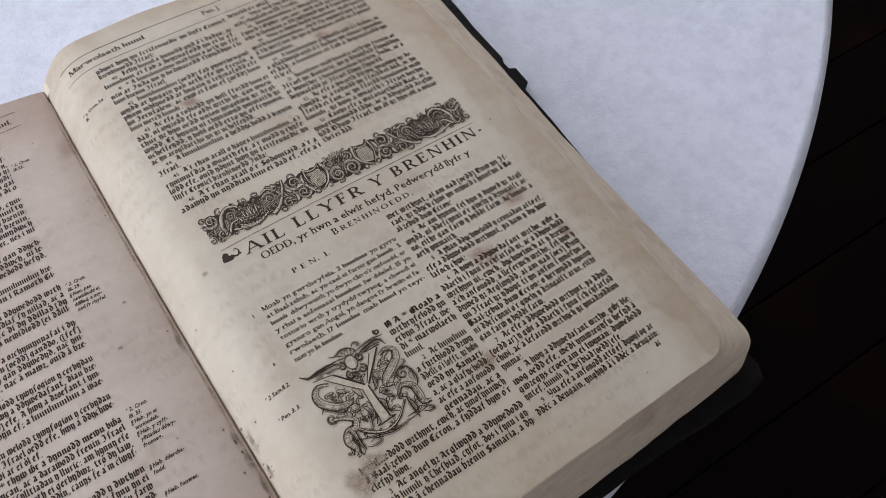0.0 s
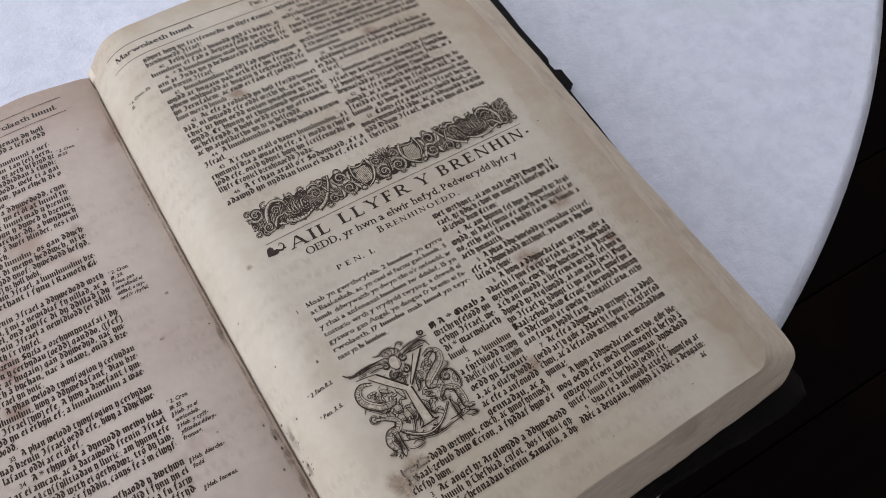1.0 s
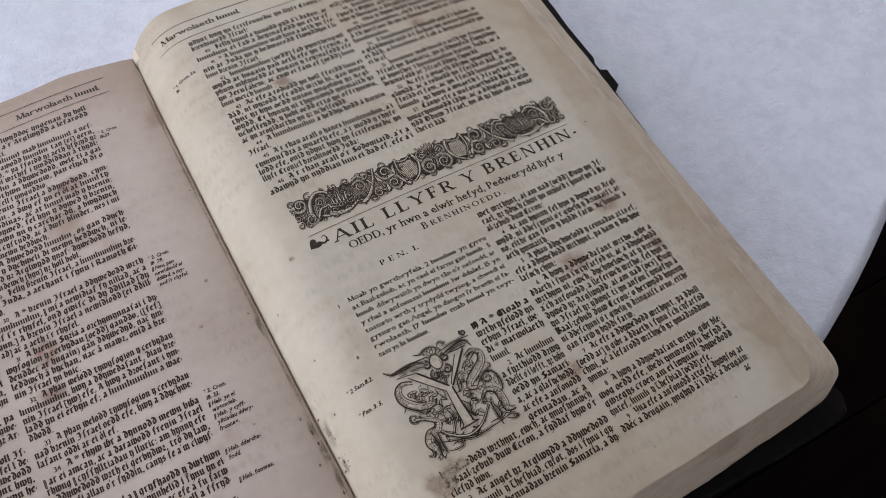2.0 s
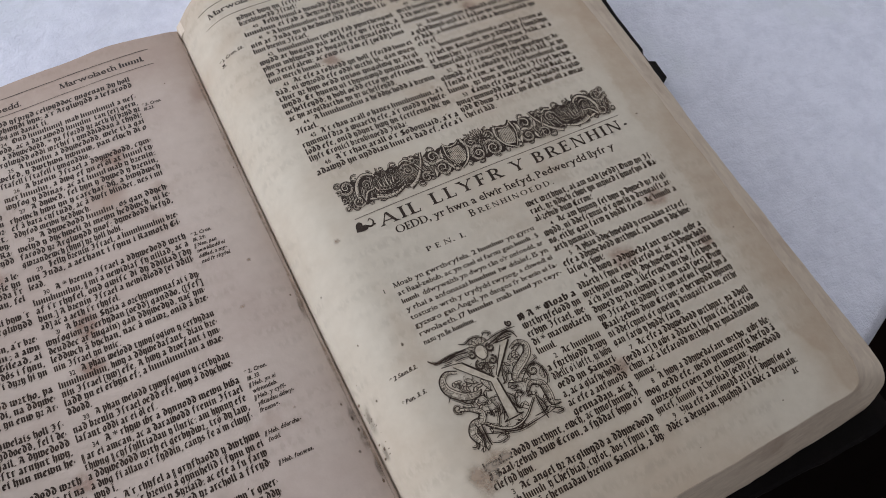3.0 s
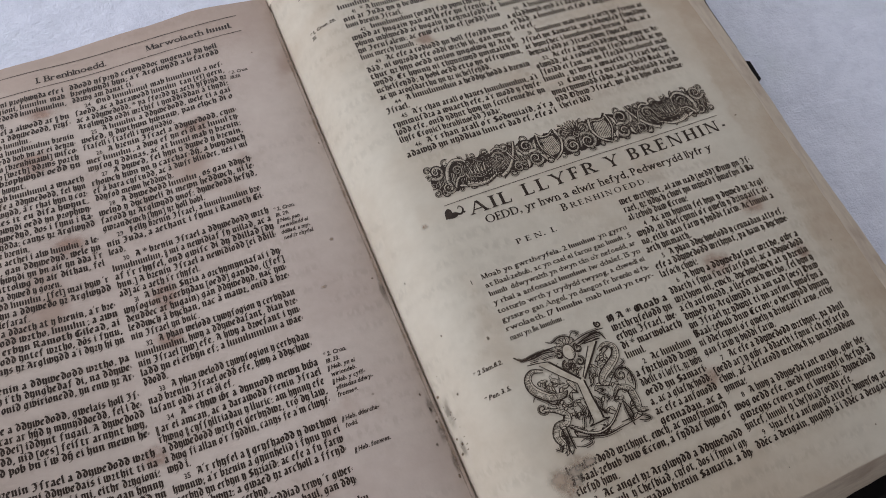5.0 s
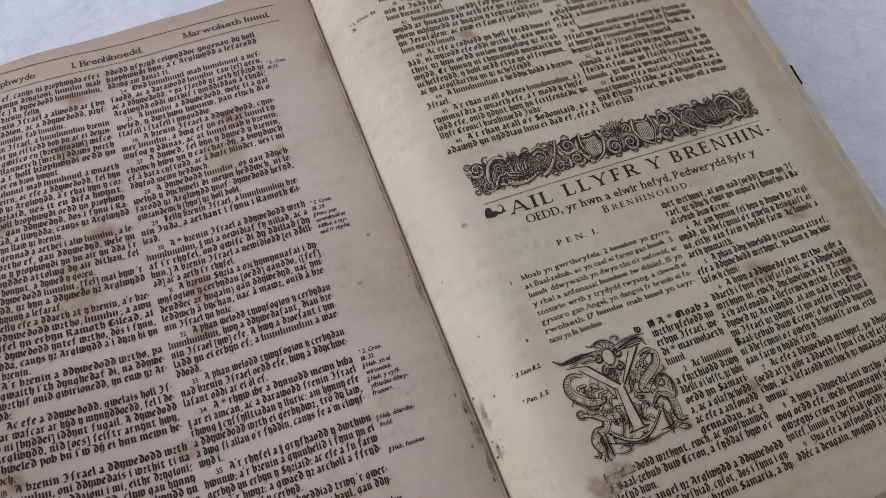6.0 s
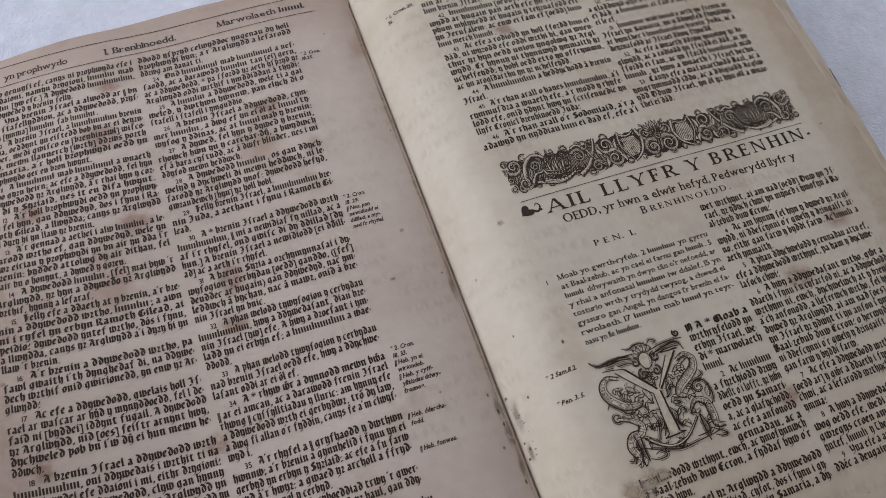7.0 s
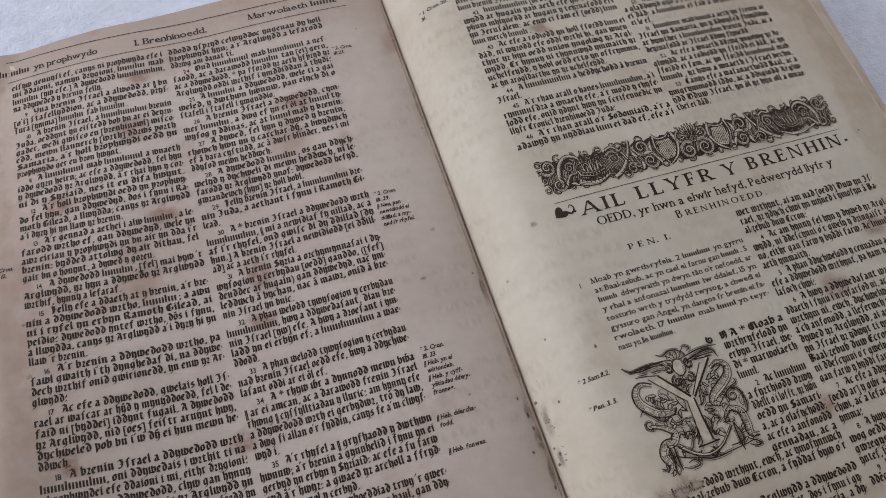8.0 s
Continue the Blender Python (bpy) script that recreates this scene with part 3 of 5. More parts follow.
RIGHT_LOWER_B = """wet wrthynt, ai am nad [oedd] Duw yn Is-
rael, yr ydych chwi yn myned i ymofyn â Ba-
al-zebub duw Ecron?
>4 Ac am hynny fel hyn y dywed yr Argl-
wydd, ni ddescynni o'r gwely y dringaist ar-
no, eithr gan farw y byddi farw. Ac ##### a
aeth ymmaith.
>5 A phan ddychwelodd y cennadau atto ef,
efe a ddywedodd wrthynt, pa ham y dychwe-
lasoch chwi?
>6 A hwy a ddywedasant wrtho, gŵr a
ddaeth i fynu i'n cyfarfod ni, ac a ddywedodd
wrthym ni, ewch, dychwelwch at y brenin
a'ch anfonodd, a lleferwch wrtho, fel hyn y
dywed yr Arglwydd, ai am nad [oes] Duw
yn Israel yr ydwyt ti yn anfon i ymofyn â
Baal-zebub duw Ecron? o herwydd hynny
ni ddescynni o'r gwely y dringaist arno, eithr
gan farw y byddi farw.
>7 Ac efe a ddywedodd wrthynt, pa ddull
[oedd ar] y gŵr a ddaeth i fynu i'ch cyfarfod
chwi, ac a lefarodd wrthych yr ymadroddion
ymma?
>8 A hwy a ddywedasant wrtho, gŵr ble-
wog oedd efe, wedi ymwregysu hefyd â
gwregys croen am ei lwynau: dywedodd
yntef, ##### y Thesbiad [oedd] efe.
>9 Yna efe a anfonodd atto ef dywysog ar
ddêc a deugain, ynghyd â'i ddêc a deugain:"""
RIGHT_LOWER_A = """#### #edodd wrthynt, ewch, ac ymofynnwch
â Baal-zebub duw Ecron, a fyddaf byw o'r
clefyd hwn.
>3 Ac angel yr Arglwydd a ddywedodd
wrth ##### y Thesbiad, cyfot, dos i fynu i gy-
farfod â chennadau brenin Samaria, a dy-"""
BESIDE_INITIAL = """N A * Moab a
wrthryfelodd yn
erbyn Israel, we-
di * marwolaeth
####.
>2 Ac #######
a fyrthiodd drwy
ddellt o'i lofft, yr hŵn
oedd yn Samari-
a, ac a glafychodd:
ac efe a anfonodd
gennadau, ac a"""
ARGUMENT = """Moab yn gwrth-ryfela. 2 ####### yn gyrru
at Baal-zebub, ac yn cael ei farnu gan #####. 5
##### ddwywaith yn dwyn tân o'r nefoedd, ar
y rhai a anfonasai ####### iw ddalef, 15 yn
tosturio wrth y trydydd twysog, a chwedi ei
gyssuro gan Angel, yn dangos i'r brenin ei fa-
rwolaeth. 17 ###### mab #### yn teyr-
nasu yn lle #######."""
LEFT_A = """eisyw genuysi ef, canys ni prophwyda efe i
mi ddaioni, namyn drygioni, ###### mab
###### [yw efe.] A dywedodd ##########,
na ddyweded y brenin felly.
>9 Yna brenin Israel a alwodd ar || vn
[o'i] stafellyddion, ac a ddywedodd, prys-
sura [ymma] ###### fab ######.
>10 A brenin Israel, a ########## brenin
Juda, oeddynt yn eistedd bob vn ar ei deyrn-
gader, wedi gwisco eu [brenhinawl] wisco-
edd, mewn llannerch [wrth] ddrws porth
Samaria, a'r holl brophwydi oedd yn
prophwydo ger eu bron hwynt.
>11 A ######## mab ######## a wnaeth
iddo gyrn heirn; ac efe a ddywedodd, fel hyn
y dywedodd yr Arglwydd, â'r rhai hyn y cor-
ni di y Syriaid, nes it eu difa hwynt.
>12 A'r holl brophwydi oedd yn prophwy-
do fel hyn, gan ddywedyd, dos i fynu i Ra-
moth Gilead, a llwydda; canys yr Arglwydd
a'i dyry hi yn llaw yr brenin.
>13 A'r gennad a aethei i alw ######, a le-
farodd wrtho ef, gan ddywedyd, wele yn
awr eiriau y prophwydi yn vn air yn dda i'r
brenin: bydded attolwg dy air dithau, fel
gair vn o honynt, a dywed y goreu.
>14 A dywedodd ######, [fel] mai byw 'r
Arglwydd, yr hyn a ddywedo yr Arglwydd
wrthif, hynny a lefaraf.
>15 Felly efe a ddaeth at y brenin, a'r bre-
nin a ddywedodd wrtho, ######; a awn
ni i ryfel yn erbyn Ramoth Gilead, ai
peidio? dywedodd yntef wrtho, dôs i fynu,
a llwydda, canys yr Arglwydd a'i dyry hi yn
llaw 'r brenin.
>16 A'r brenin a ddywedodd wrtho, pa
sawl gwaith i'th dynghedaf di, na ddywe-
dech wrthif onid gwirionedd, yn enw yr Ar-
glwydd?
>17 Ac efe a ddywedodd, gwelais holl Is-
rael ar wascar ar hŷd y mynyddoedd, fel l de-
faid ni [byddei] iddynt fugail. A dywedodd
yr Arglwydd, nid [oes] feistr arnynt hwy,
dychweled pob vn i'w dŷ ei hun mewn he-
ddwch.
>18 A brenin Israel a ddywedodd wrth
##########, oni ddywedais i wrthit ti na
phrophwydei efe ddaioni i mi, eithr drygioni?
>19 Ac efe a ddywedodd, clyw gan hynny
air yr Arglwydd: gwelais yr Arglwydd yn
eistedd ar ei deyrn-gader, a holl lu y nefoedd yn"""
LEFT_B = """ddodd yspryd celwyddoc yngenau dy holl
brophwydi hyn; a'r Arglwydd a lefarodd
ddrwg am danat ti.
>24 Ond ######## mab ######## a nes-
saodd, ac a darawodd ###### tan [ei] gern,
ac a ddywedodd, * pa ffordd yr aeth yspryd yr
Arglwydd oddi wrthif i ymddiddan â thydi?
>25 A ###### a ddywedodd, wele ti a gai
weled, y dwthwn hwnnw, pan elych di o
stafell i stafell i ymguddio.
>26 A brenin Israel a ddywedodd, cym-
mer ######, a dwg ef yn ei ôl at #### ty-
wysog y ddinas, ac at #### mab y brenin:
>27 A dywed, fel hyn y dywed y brenin,
rhowch hwn yn y carchar-dŷ, a bwydwch
ef â bara cystudd, ac â dwfr blinder, nes i mi
ddyfod mewn heddwch.
>28 A dywedodd ######, os gan ddych-
welyd y dychweli di mewn heddwch, ni le-
farodd yr Arglwydd ynof: dywedodd hefyd,
gwrandewch [hyn] yr holl bobl.
>29 Felly brenin Israel, a ########## bre-
nin Juda, a aethant i fynu i Ramoth Gi-
lead.
>30 A * brenin Israel a ddywedodd wrth
##########, || mi a newidiaf fy nillad, ac a
af i'r rhyfel, ond gwisc di dy ddillad [dy
hun.] A brenin Israel a newidiodd [ei ddill-
ad] ac a aeth i'r rhyfel.
>31 A brenin Syria a orchymynnasai i dy-
wysogion y cerbydau [oedd] ganddo, ([fef]
deuddec ar hugain) gan ddywedyd, nac ym-
leddwch â bychan, nac â mawr, onid â bre-
nin Israel yn vnic.
>32 A phan welodd tywysogion y cerbydau
##########, hwy a ddywedasant, diau bre-
nin Israel [yw] efe. A hwy a droesant i ym-
ladd yn ei erbyn ef; a ########## a wae-
ddodd.
>33 A phan welodd tywysogion y cerbydau
nad brenin Israel oedd efe, hwy a ddychwe-
lasant oddi ar ei ôl ef.
>34 A * rhyw ŵr a dynnodd mewn bŵa
|| ar ei amcan, ac a darawodd frenin Israel
rhwng || cyssylltiadau y lluric: am hynny efe
a ddywedodd wrth ei gerbydwr, trô dy law,
a dwg fi allan o'r fyddin, canys fe a'm clwyf-
wyd i.
>35 A'r rhyfel a || gryfhaodd y dwthwn
hwnnw; a'r brenin a gynnhelid i fynu yn ei
gerbyd yn erbyn y Syriaid: ac efe a fu farw
gyd â'r hwyr: a gwaed yr archoll a ffryd-
iodd i || ganol y cerbyd.
>36 Ac fe aeth cyhoeddiad trwy 'r gwer-
syll ynghylch machludiad yr haul, gan ddy-
wedyd, eled pob vn"""
roman_chars = set("AILYFRBENHOD,-.abcdefghijklmnoprstuvwyPMC0123456789*I" + ARGUMENT) - set(" #\n>")


# ---- black letter, drawn with a broad pen ----
NIB = 0.096 * Vector((math.cos(radians(38)), math.sin(radians(38))))
XH, ASC = 0.61, 0.82


def old_spelling(line):
    """The printer's habits: long s inside words, round r after bowed letters."""
    out = []
    for i, ch in enumerate(line):
        after = line[i + 1] if i + 1 < len(line) else " "
        if ch == "s" and (after.isalpha() or after == "-"):
            ch = "\u017f"
        if ch == "r" and i and line[i - 1] in "bodpwy":
            ch = "\ua75b"
        out.append(ch)
    return "".join(out)


def pen_letter(ch, *strokes):
    """One letter from the paths of a broad nib; each piece is a slanted quad, with a thin sliver where the path runs along the nib."""
    vs, fs = [], []
    for path in strokes:
        for a, c in zip(path, path[1:]):
            a, c = Vector(a), Vector(c)
            d = c - a
            n = Vector((-d.y, d.x)).normalized() * 0.030
            if abs(d.x * NIB.y - d.y * NIB.x) / (d.length * NIB.length) > 0.32:
                n = NIB
            fs.append(tuple(range(len(vs), len(vs) + 4)))
            quad = [tuple(q) for q in (a - n, c - n, c + n, a + n)]
            vs += quad if d.x * n.y - d.y * n.x > 0 else quad[::-1]
    x0 = min(p[0] for p in vs)
    GLYPHS["black", ch] = ([(x - x0, y) for x, y in vs], fs, max(p[0] for p in vs) - x0)


def minim(x, top=XH):
    """An upright with a lozenge for its head and foot."""
    return [(x - 0.045, top - 0.05), (x, top - 0.10), (x, 0.11), (x + 0.05, 0.05)]


def stem(x, top=ASC, low=0.11):
    return [(x - 0.03, top - 0.05), (x, top - 0.08), (x, low), (x + 0.05, low - 0.06)]


def left_bow(x):
    return [(x + 0.11, XH - 0.05), (x, XH - 0.15), (x, 0.14), (x + 0.11, 0.04)]


def right_bow(x, w=0.22):
    return [(x + 0.06, XH - 0.11), (x + w - 0.09, XH - 0.045), (x + w, XH - 0.14), (x + w, 0.15), (x + w - 0.11, 0.045), (x + 0.02, 0.10)]


def flag(x, y=XH - 0.05):
    return [(x, y - 0.03), (x + 0.05, y + 0.01), (x + 0.11, y - 0.05)]


def hat(x, y=XH + 0.09):
    return [[(x - 0.07, y), (x + 0.01, y + 0.09)], [(x + 0.01, y + 0.09), (x + 0.09, y)]]


def black_letters():
    foot = [(0.10, 0.045), (0.19, 0.11)]
    tail = [(0.22, 0.13), (0.19, -0.06), (0.09, -0.14), (-0.02, -0.17)]
    eye = [(0.11, XH - 0.05), (0.20, XH - 0.14), (0.19, XH - 0.23), (0.02, XH - 0.33)]
    forms = {
        "i": (minim(0), [(0.0, XH + 0.10), (0.05, XH + 0.05)]),
        "n": (minim(0), [(0.0, XH - 0.13), (0.17, XH - 0.05)], minim(0.22)),
        "m": (minim(0), [(0.0, XH - 0.13), (0.17, XH - 0.05)], minim(0.22), [(0.22, XH - 0.13), (0.39, XH - 0.05)], minim(0.44)),
        "u": (minim(0), [(0.05, 0.05), (0.22, 0.14)], minim(0.22)),
        "r": (minim(0), flag(0.06)),
        "\ua75b": ([(-0.02, XH - 0.09), (0.07, XH - 0.05), (0.15, XH - 0.15), (0.13, XH - 0.26), (0.01, 0.10)], [(0.0, 0.09), (0.08, 0.08), (0.15, 0.03), (0.21, 0.10)]),
        "o": (left_bow(0), right_bow(0)),
        "c": (left_bow(0), flag(0.11), foot),
        "e": (left_bow(0), eye, foot),
        "t": ([(0.0, XH + 0.06), (0.0, 0.14), (0.10, 0.045)], foot, [(-0.08, XH - 0.06), (0.17, XH - 0.06)]),
        "d": (left_bow(0), [(0.11, 0.04), (0.22, 0.15), (0.22, XH - 0.17), (0.12, XH + 0.05), (-0.07, XH + 0.15)]),
        "a": ([(-0.01, XH - 0.13), (0.09, XH - 0.05), (0.19, XH - 0.13), (0.20, 0.11), (0.25, 0.05)], [(0.19, XH - 0.26), (0.0, XH - 0.36), (0.0, 0.12), (0.07, 0.05), (0.19, 0.13)]),
        "b": (stem(0), right_bow(0)),
        "h": (stem(0), [(0.04, XH - 0.12), (0.14, XH - 0.05), (0.22, XH - 0.14), (0.21, 0.10), (0.13, -0.10)]),
        "k": (stem(0), [(0.05, XH - 0.22), (0.16, XH - 0.05), (0.21, XH - 0.13), (0.07, XH - 0.28)], [(0.08, XH - 0.27), (0.20, 0.05)]),
        "l": (stem(0), [(0.05, 0.05), (0.10, 0.09)]),
        "f": ([(0.18, ASC - 0.11), (0.11, ASC - 0.04), (0.02, ASC - 0.13), (0.0, -0.02)], [(-0.09, XH - 0.07), (0.16, XH - 0.07)]),
        "\u017f": ([(0.18, ASC - 0.11), (0.11, ASC - 0.04), (0.02, ASC - 0.13), (0.0, -0.02)], [(-0.09, XH - 0.07), (0.0, XH - 0.07)]),
        "s": ([(0.20, XH - 0.11), (0.11, XH - 0.05), (0.01, XH - 0.15), (0.03, XH - 0.25), (0.19, 0.24), (0.20, 0.14), (0.10, 0.045), (-0.02, 0.10)],),
        "w": (stem(0, XH + 0.04), [(0.05, 0.05), (0.21, 0.13)], stem(0.21, XH + 0.07), right_bow(0.21)),
        "v": (stem(0, XH + 0.17), right_bow(0)),
        "y": (stem(0, XH + 0.06), [(0.04, XH - 0.12), (0.13, XH - 0.05), (0.22, XH - 0.12)] + tail, [(0.05, 0.05), (0.21, 0.13)]),
        "p": ([(-0.05, XH + 0.02), (0.0, XH - 0.07), (0.0, -0.17)], right_bow(0)),
        "g": (left_bow(0), [(0.11, XH - 0.05), (0.22, XH - 0.10)] + tail, [(0.2, XH - 0.07), (0.29, XH - 0.05)]),
        "q": (left_bow(0), [(0.11, XH - 0.05), (0.22, XH - 0.12), (0.22, -0.17)]),
        "j": ([(-0.04, XH - 0.05), (0.0, XH - 0.10), (0.0, 0.02), (-0.08, -0.15)], [(0.0, XH + 0.10), (0.05, XH + 0.05)]),
        "z": ([(-0.02, XH - 0.08), (0.18, XH - 0.08), (0.02, 0.10), (0.20, 0.04), (0.12, -0.14)],),
        "x": (minim(0.06), flag(0.1), [(-0.06, XH * 0.5), (0.17, XH * 0.5)]),
        ".": ([(-0.03, 0.08), (0.03, 0.03)],),
        ",": ([(-0.03, 0.08), (0.03, 0.02), (-0.03, -0.10)],),
        ":": ([(-0.03, 0.08), (0.03, 0.03)], [(-0.03, 0.42), (0.03, 0.37)]),
        ";": ([(-0.03, 0.08), (0.03, 0.02), (-0.03, -0.10)], [(-0.03, 0.42), (0.03, 0.37)]),
        "-": ([(0.0, 0.22), (0.11, 0.28)], [(0.0, 0.33), (0.11, 0.39)]),
        "'": ([(0.03, ASC), (0.0, ASC - 0.14)],),
        "?": ([(-0.03, 0.08), (0.03, 0.03)], [(-0.04, 0.40), (0.03, 0.36), (0.05, 0.52), (0.12, 0.62)]),
    }
    # capitals: a broad bow, an inner hair stroke and a flourish
    bow = [(0.22, 0.72), (0.06, 0.66), (0.0, 0.50), (0.0, 0.22), (0.10, 0.07), (0.26, 0.05)]
    hair = [(0.16, 0.66), (0.16, 0.12)]
    swash = [(-0.10, 0.62), (0.0, 0.74), (0.14, 0.69), (0.30, 0.74)]
    right = [(0.22, 0.72), (0.40, 0.60), (0.44, 0.40), (0.40, 0.16), (0.24, 0.04)]
    forms.update({
        "A": ([(-0.06, 0.60), (0.06, 0.72), (0.26, 0.62), (0.30, 0.12), (0.37, 0.05)], [(0.24, 0.66), (0.06, 0.36), (0.06, 0.14), (-0.06, 0.06)], [(0.06, 0.30), (0.28, 0.34)]),
        "B": (stem(0.0, 0.80), [(0.0, 0.72), (0.22, 0.72), (0.34, 0.58), (0.20, 0.42), (0.36, 0.30), (0.36, 0.16), (0.20, 0.05), (0.0, 0.09)], hair),
        "C": (bow, hair, [(0.22, 0.72), (0.36, 0.64)], [(0.26, 0.05), (0.38, 0.13)]),
        "D": (bow, right, hair, swash),
        "E": (bow, hair, [(0.22, 0.72), (0.38, 0.64)], [(0.04, 0.40), (0.34, 0.42)], [(0.26, 0.05), (0.38, 0.13)]),
        "F": (stem(0.06, 0.78, 0.06), hair, swash, [(0.06, 0.40), (0.32, 0.42)]),
        "G": (bow, hair, [(0.22, 0.72), (0.38, 0.62)], [(0.38, 0.40), (0.40, 0.16), (0.26, 0.05)]),
        "I": (swash, [(0.14, 0.70), (0.20, 0.50), (0.18, 0.16), (0.04, 0.02), (-0.08, 0.08)], [(0.04, 0.36), (0.30, 0.40)]),
        "M": (bow, [(0.24, 0.70), (0.26, 0.10)], [(0.24, 0.70), (0.44, 0.64), (0.48, 0.14), (0.56, 0.06)], hair),
        "O": (bow, right, hair),
        "P": (stem(0.08, 0.76, -0.06), [(0.08, 0.66), (0.26, 0.72), (0.38, 0.58), (0.36, 0.32), (0.14, 0.24)], swash),
        "R": (stem(0.04, 0.76), [(0.04, 0.66), (0.22, 0.72), (0.34, 0.58), (0.26, 0.40), (0.08, 0.36)], [(0.2, 0.38), (0.32, 0.12), (0.40, 0.05)]),
        "S": ([(0.36, 0.62), (0.22, 0.73), (0.04, 0.60), (0.10, 0.44), (0.34, 0.32), (0.36, 0.14), (0.18, 0.03), (-0.02, 0.12)], [(0.16, 0.66), (0.20, 0.10)]),
        "T": (bow, swash, [(0.26, 0.05), (0.36, 0.13)]),
        "Y": ([(-0.06, 0.68), (0.02, 0.62), (0.02, 0.34), (0.14, 0.22)], [(0.30, 0.74), (0.34, 0.60), (0.32, 0.20), (0.20, -0.02), (0.0, -0.10)], [(0.12, 0.22), (0.32, 0.34)]),
    })
    forms["N"] = (stem(0.0, 0.74), [(0.0, 0.60), (0.20, 0.73), (0.32, 0.62), (0.32, 0.14), (0.22, -0.06)], hair)
    forms["J"] = forms["I"]
    forms["H"] = (stem(0.0, 0.80), [(0.02, 0.44), (0.22, 0.52), (0.34, 0.40), (0.34, 0.10), (0.24, -0.08)], swash)
    forms["L"] = (stem(0.06, 0.80), hair, [(0.1, 0.05), (0.34, 0.10)])
    forms["V"] = forms["W"] = forms["v"]
    for plain, marked, x in (("a", "\u00e2", 0.1), ("e", "\u00ea", 0.1), ("o", "\u00f4", 0.1), ("u", "\u00fb", 0.1), ("w", "\u0175", 0.25), ("y", "\u0177", 0.1)):
        forms[marked] = forms[plain] + tuple(hat(x))
    for letter, strokes in forms.items():
        pen_letter(letter, *strokes)


load_glyphs(set("[]()*|"), "black", 0.012)
black_letters()
load_glyphs(roman_chars, "roman", 0.014)


def roman_capital(ch, bars, bowls):
    """An old-style capital: thick and thin strokes with bracketed serifs, as wide as the plain letter."""
    vs0, _, wide = GLYPHS["roman", ch]
    tall = max(y for _, y in vs0)
    vs, fs = [], []

    def quad(*pts):
        fs.append(tuple(range(len(vs), len(vs) + 4)))
        vs.extend(pts)

    for x0, y0, x1, y1, w, feet in bars:
        x0, x1, y0, y1 = x0 * wide, x1 * wide, y0 * tall, y1 * tall
        if abs(y1 - y0) < 0.01:
            quad((x0, y0 - w / 2), (x1, y0 - w / 2), (x1, y0 + w / 2), (x0, y0 + w / 2))
        else:
            quad((x0 - w / 2, y0), (x0 + w / 2, y0), (x1 + w / 2, y1), (x1 - w / 2, y1))
        for x, y, up, mark in ((x0, y0, 1, "b"), (x1, y1, -1, "t")):
            if mark in feet:
                q = w / 2 + 0.085
                quad((x - q, y), (x + q, y), (x + q, y + 0.036 * up), (x - q, y + 0.036 * up))
                quad((x - q * 0.75, y + 0.036 * up), (x + q * 0.75, y + 0.036 * up), (x + w / 2, y + 0.085 * up), (x - w / 2, y + 0.085 * up))
    for cx, cy, rx, ry, a0, a1 in bowls:
        o, n = len(vs), 20
        for k in range(n + 1):
            a = math.radians(a0 + (a1 - a0) * k / n)
            for dx, dy in ((0, 0), (0.135, 0.055)):
                vs.append((cx * wide + (rx * wide - dx) * math.cos(a), cy * tall + (ry * tall - dy) * math.sin(a)))
        fs.extend((o + 2 * k, o + 2 * k + 2, o + 2 * k + 3, o + 2 * k + 1) for k in range(n))
    GLYPHS["roman", ch] = (vs, fs, wide)


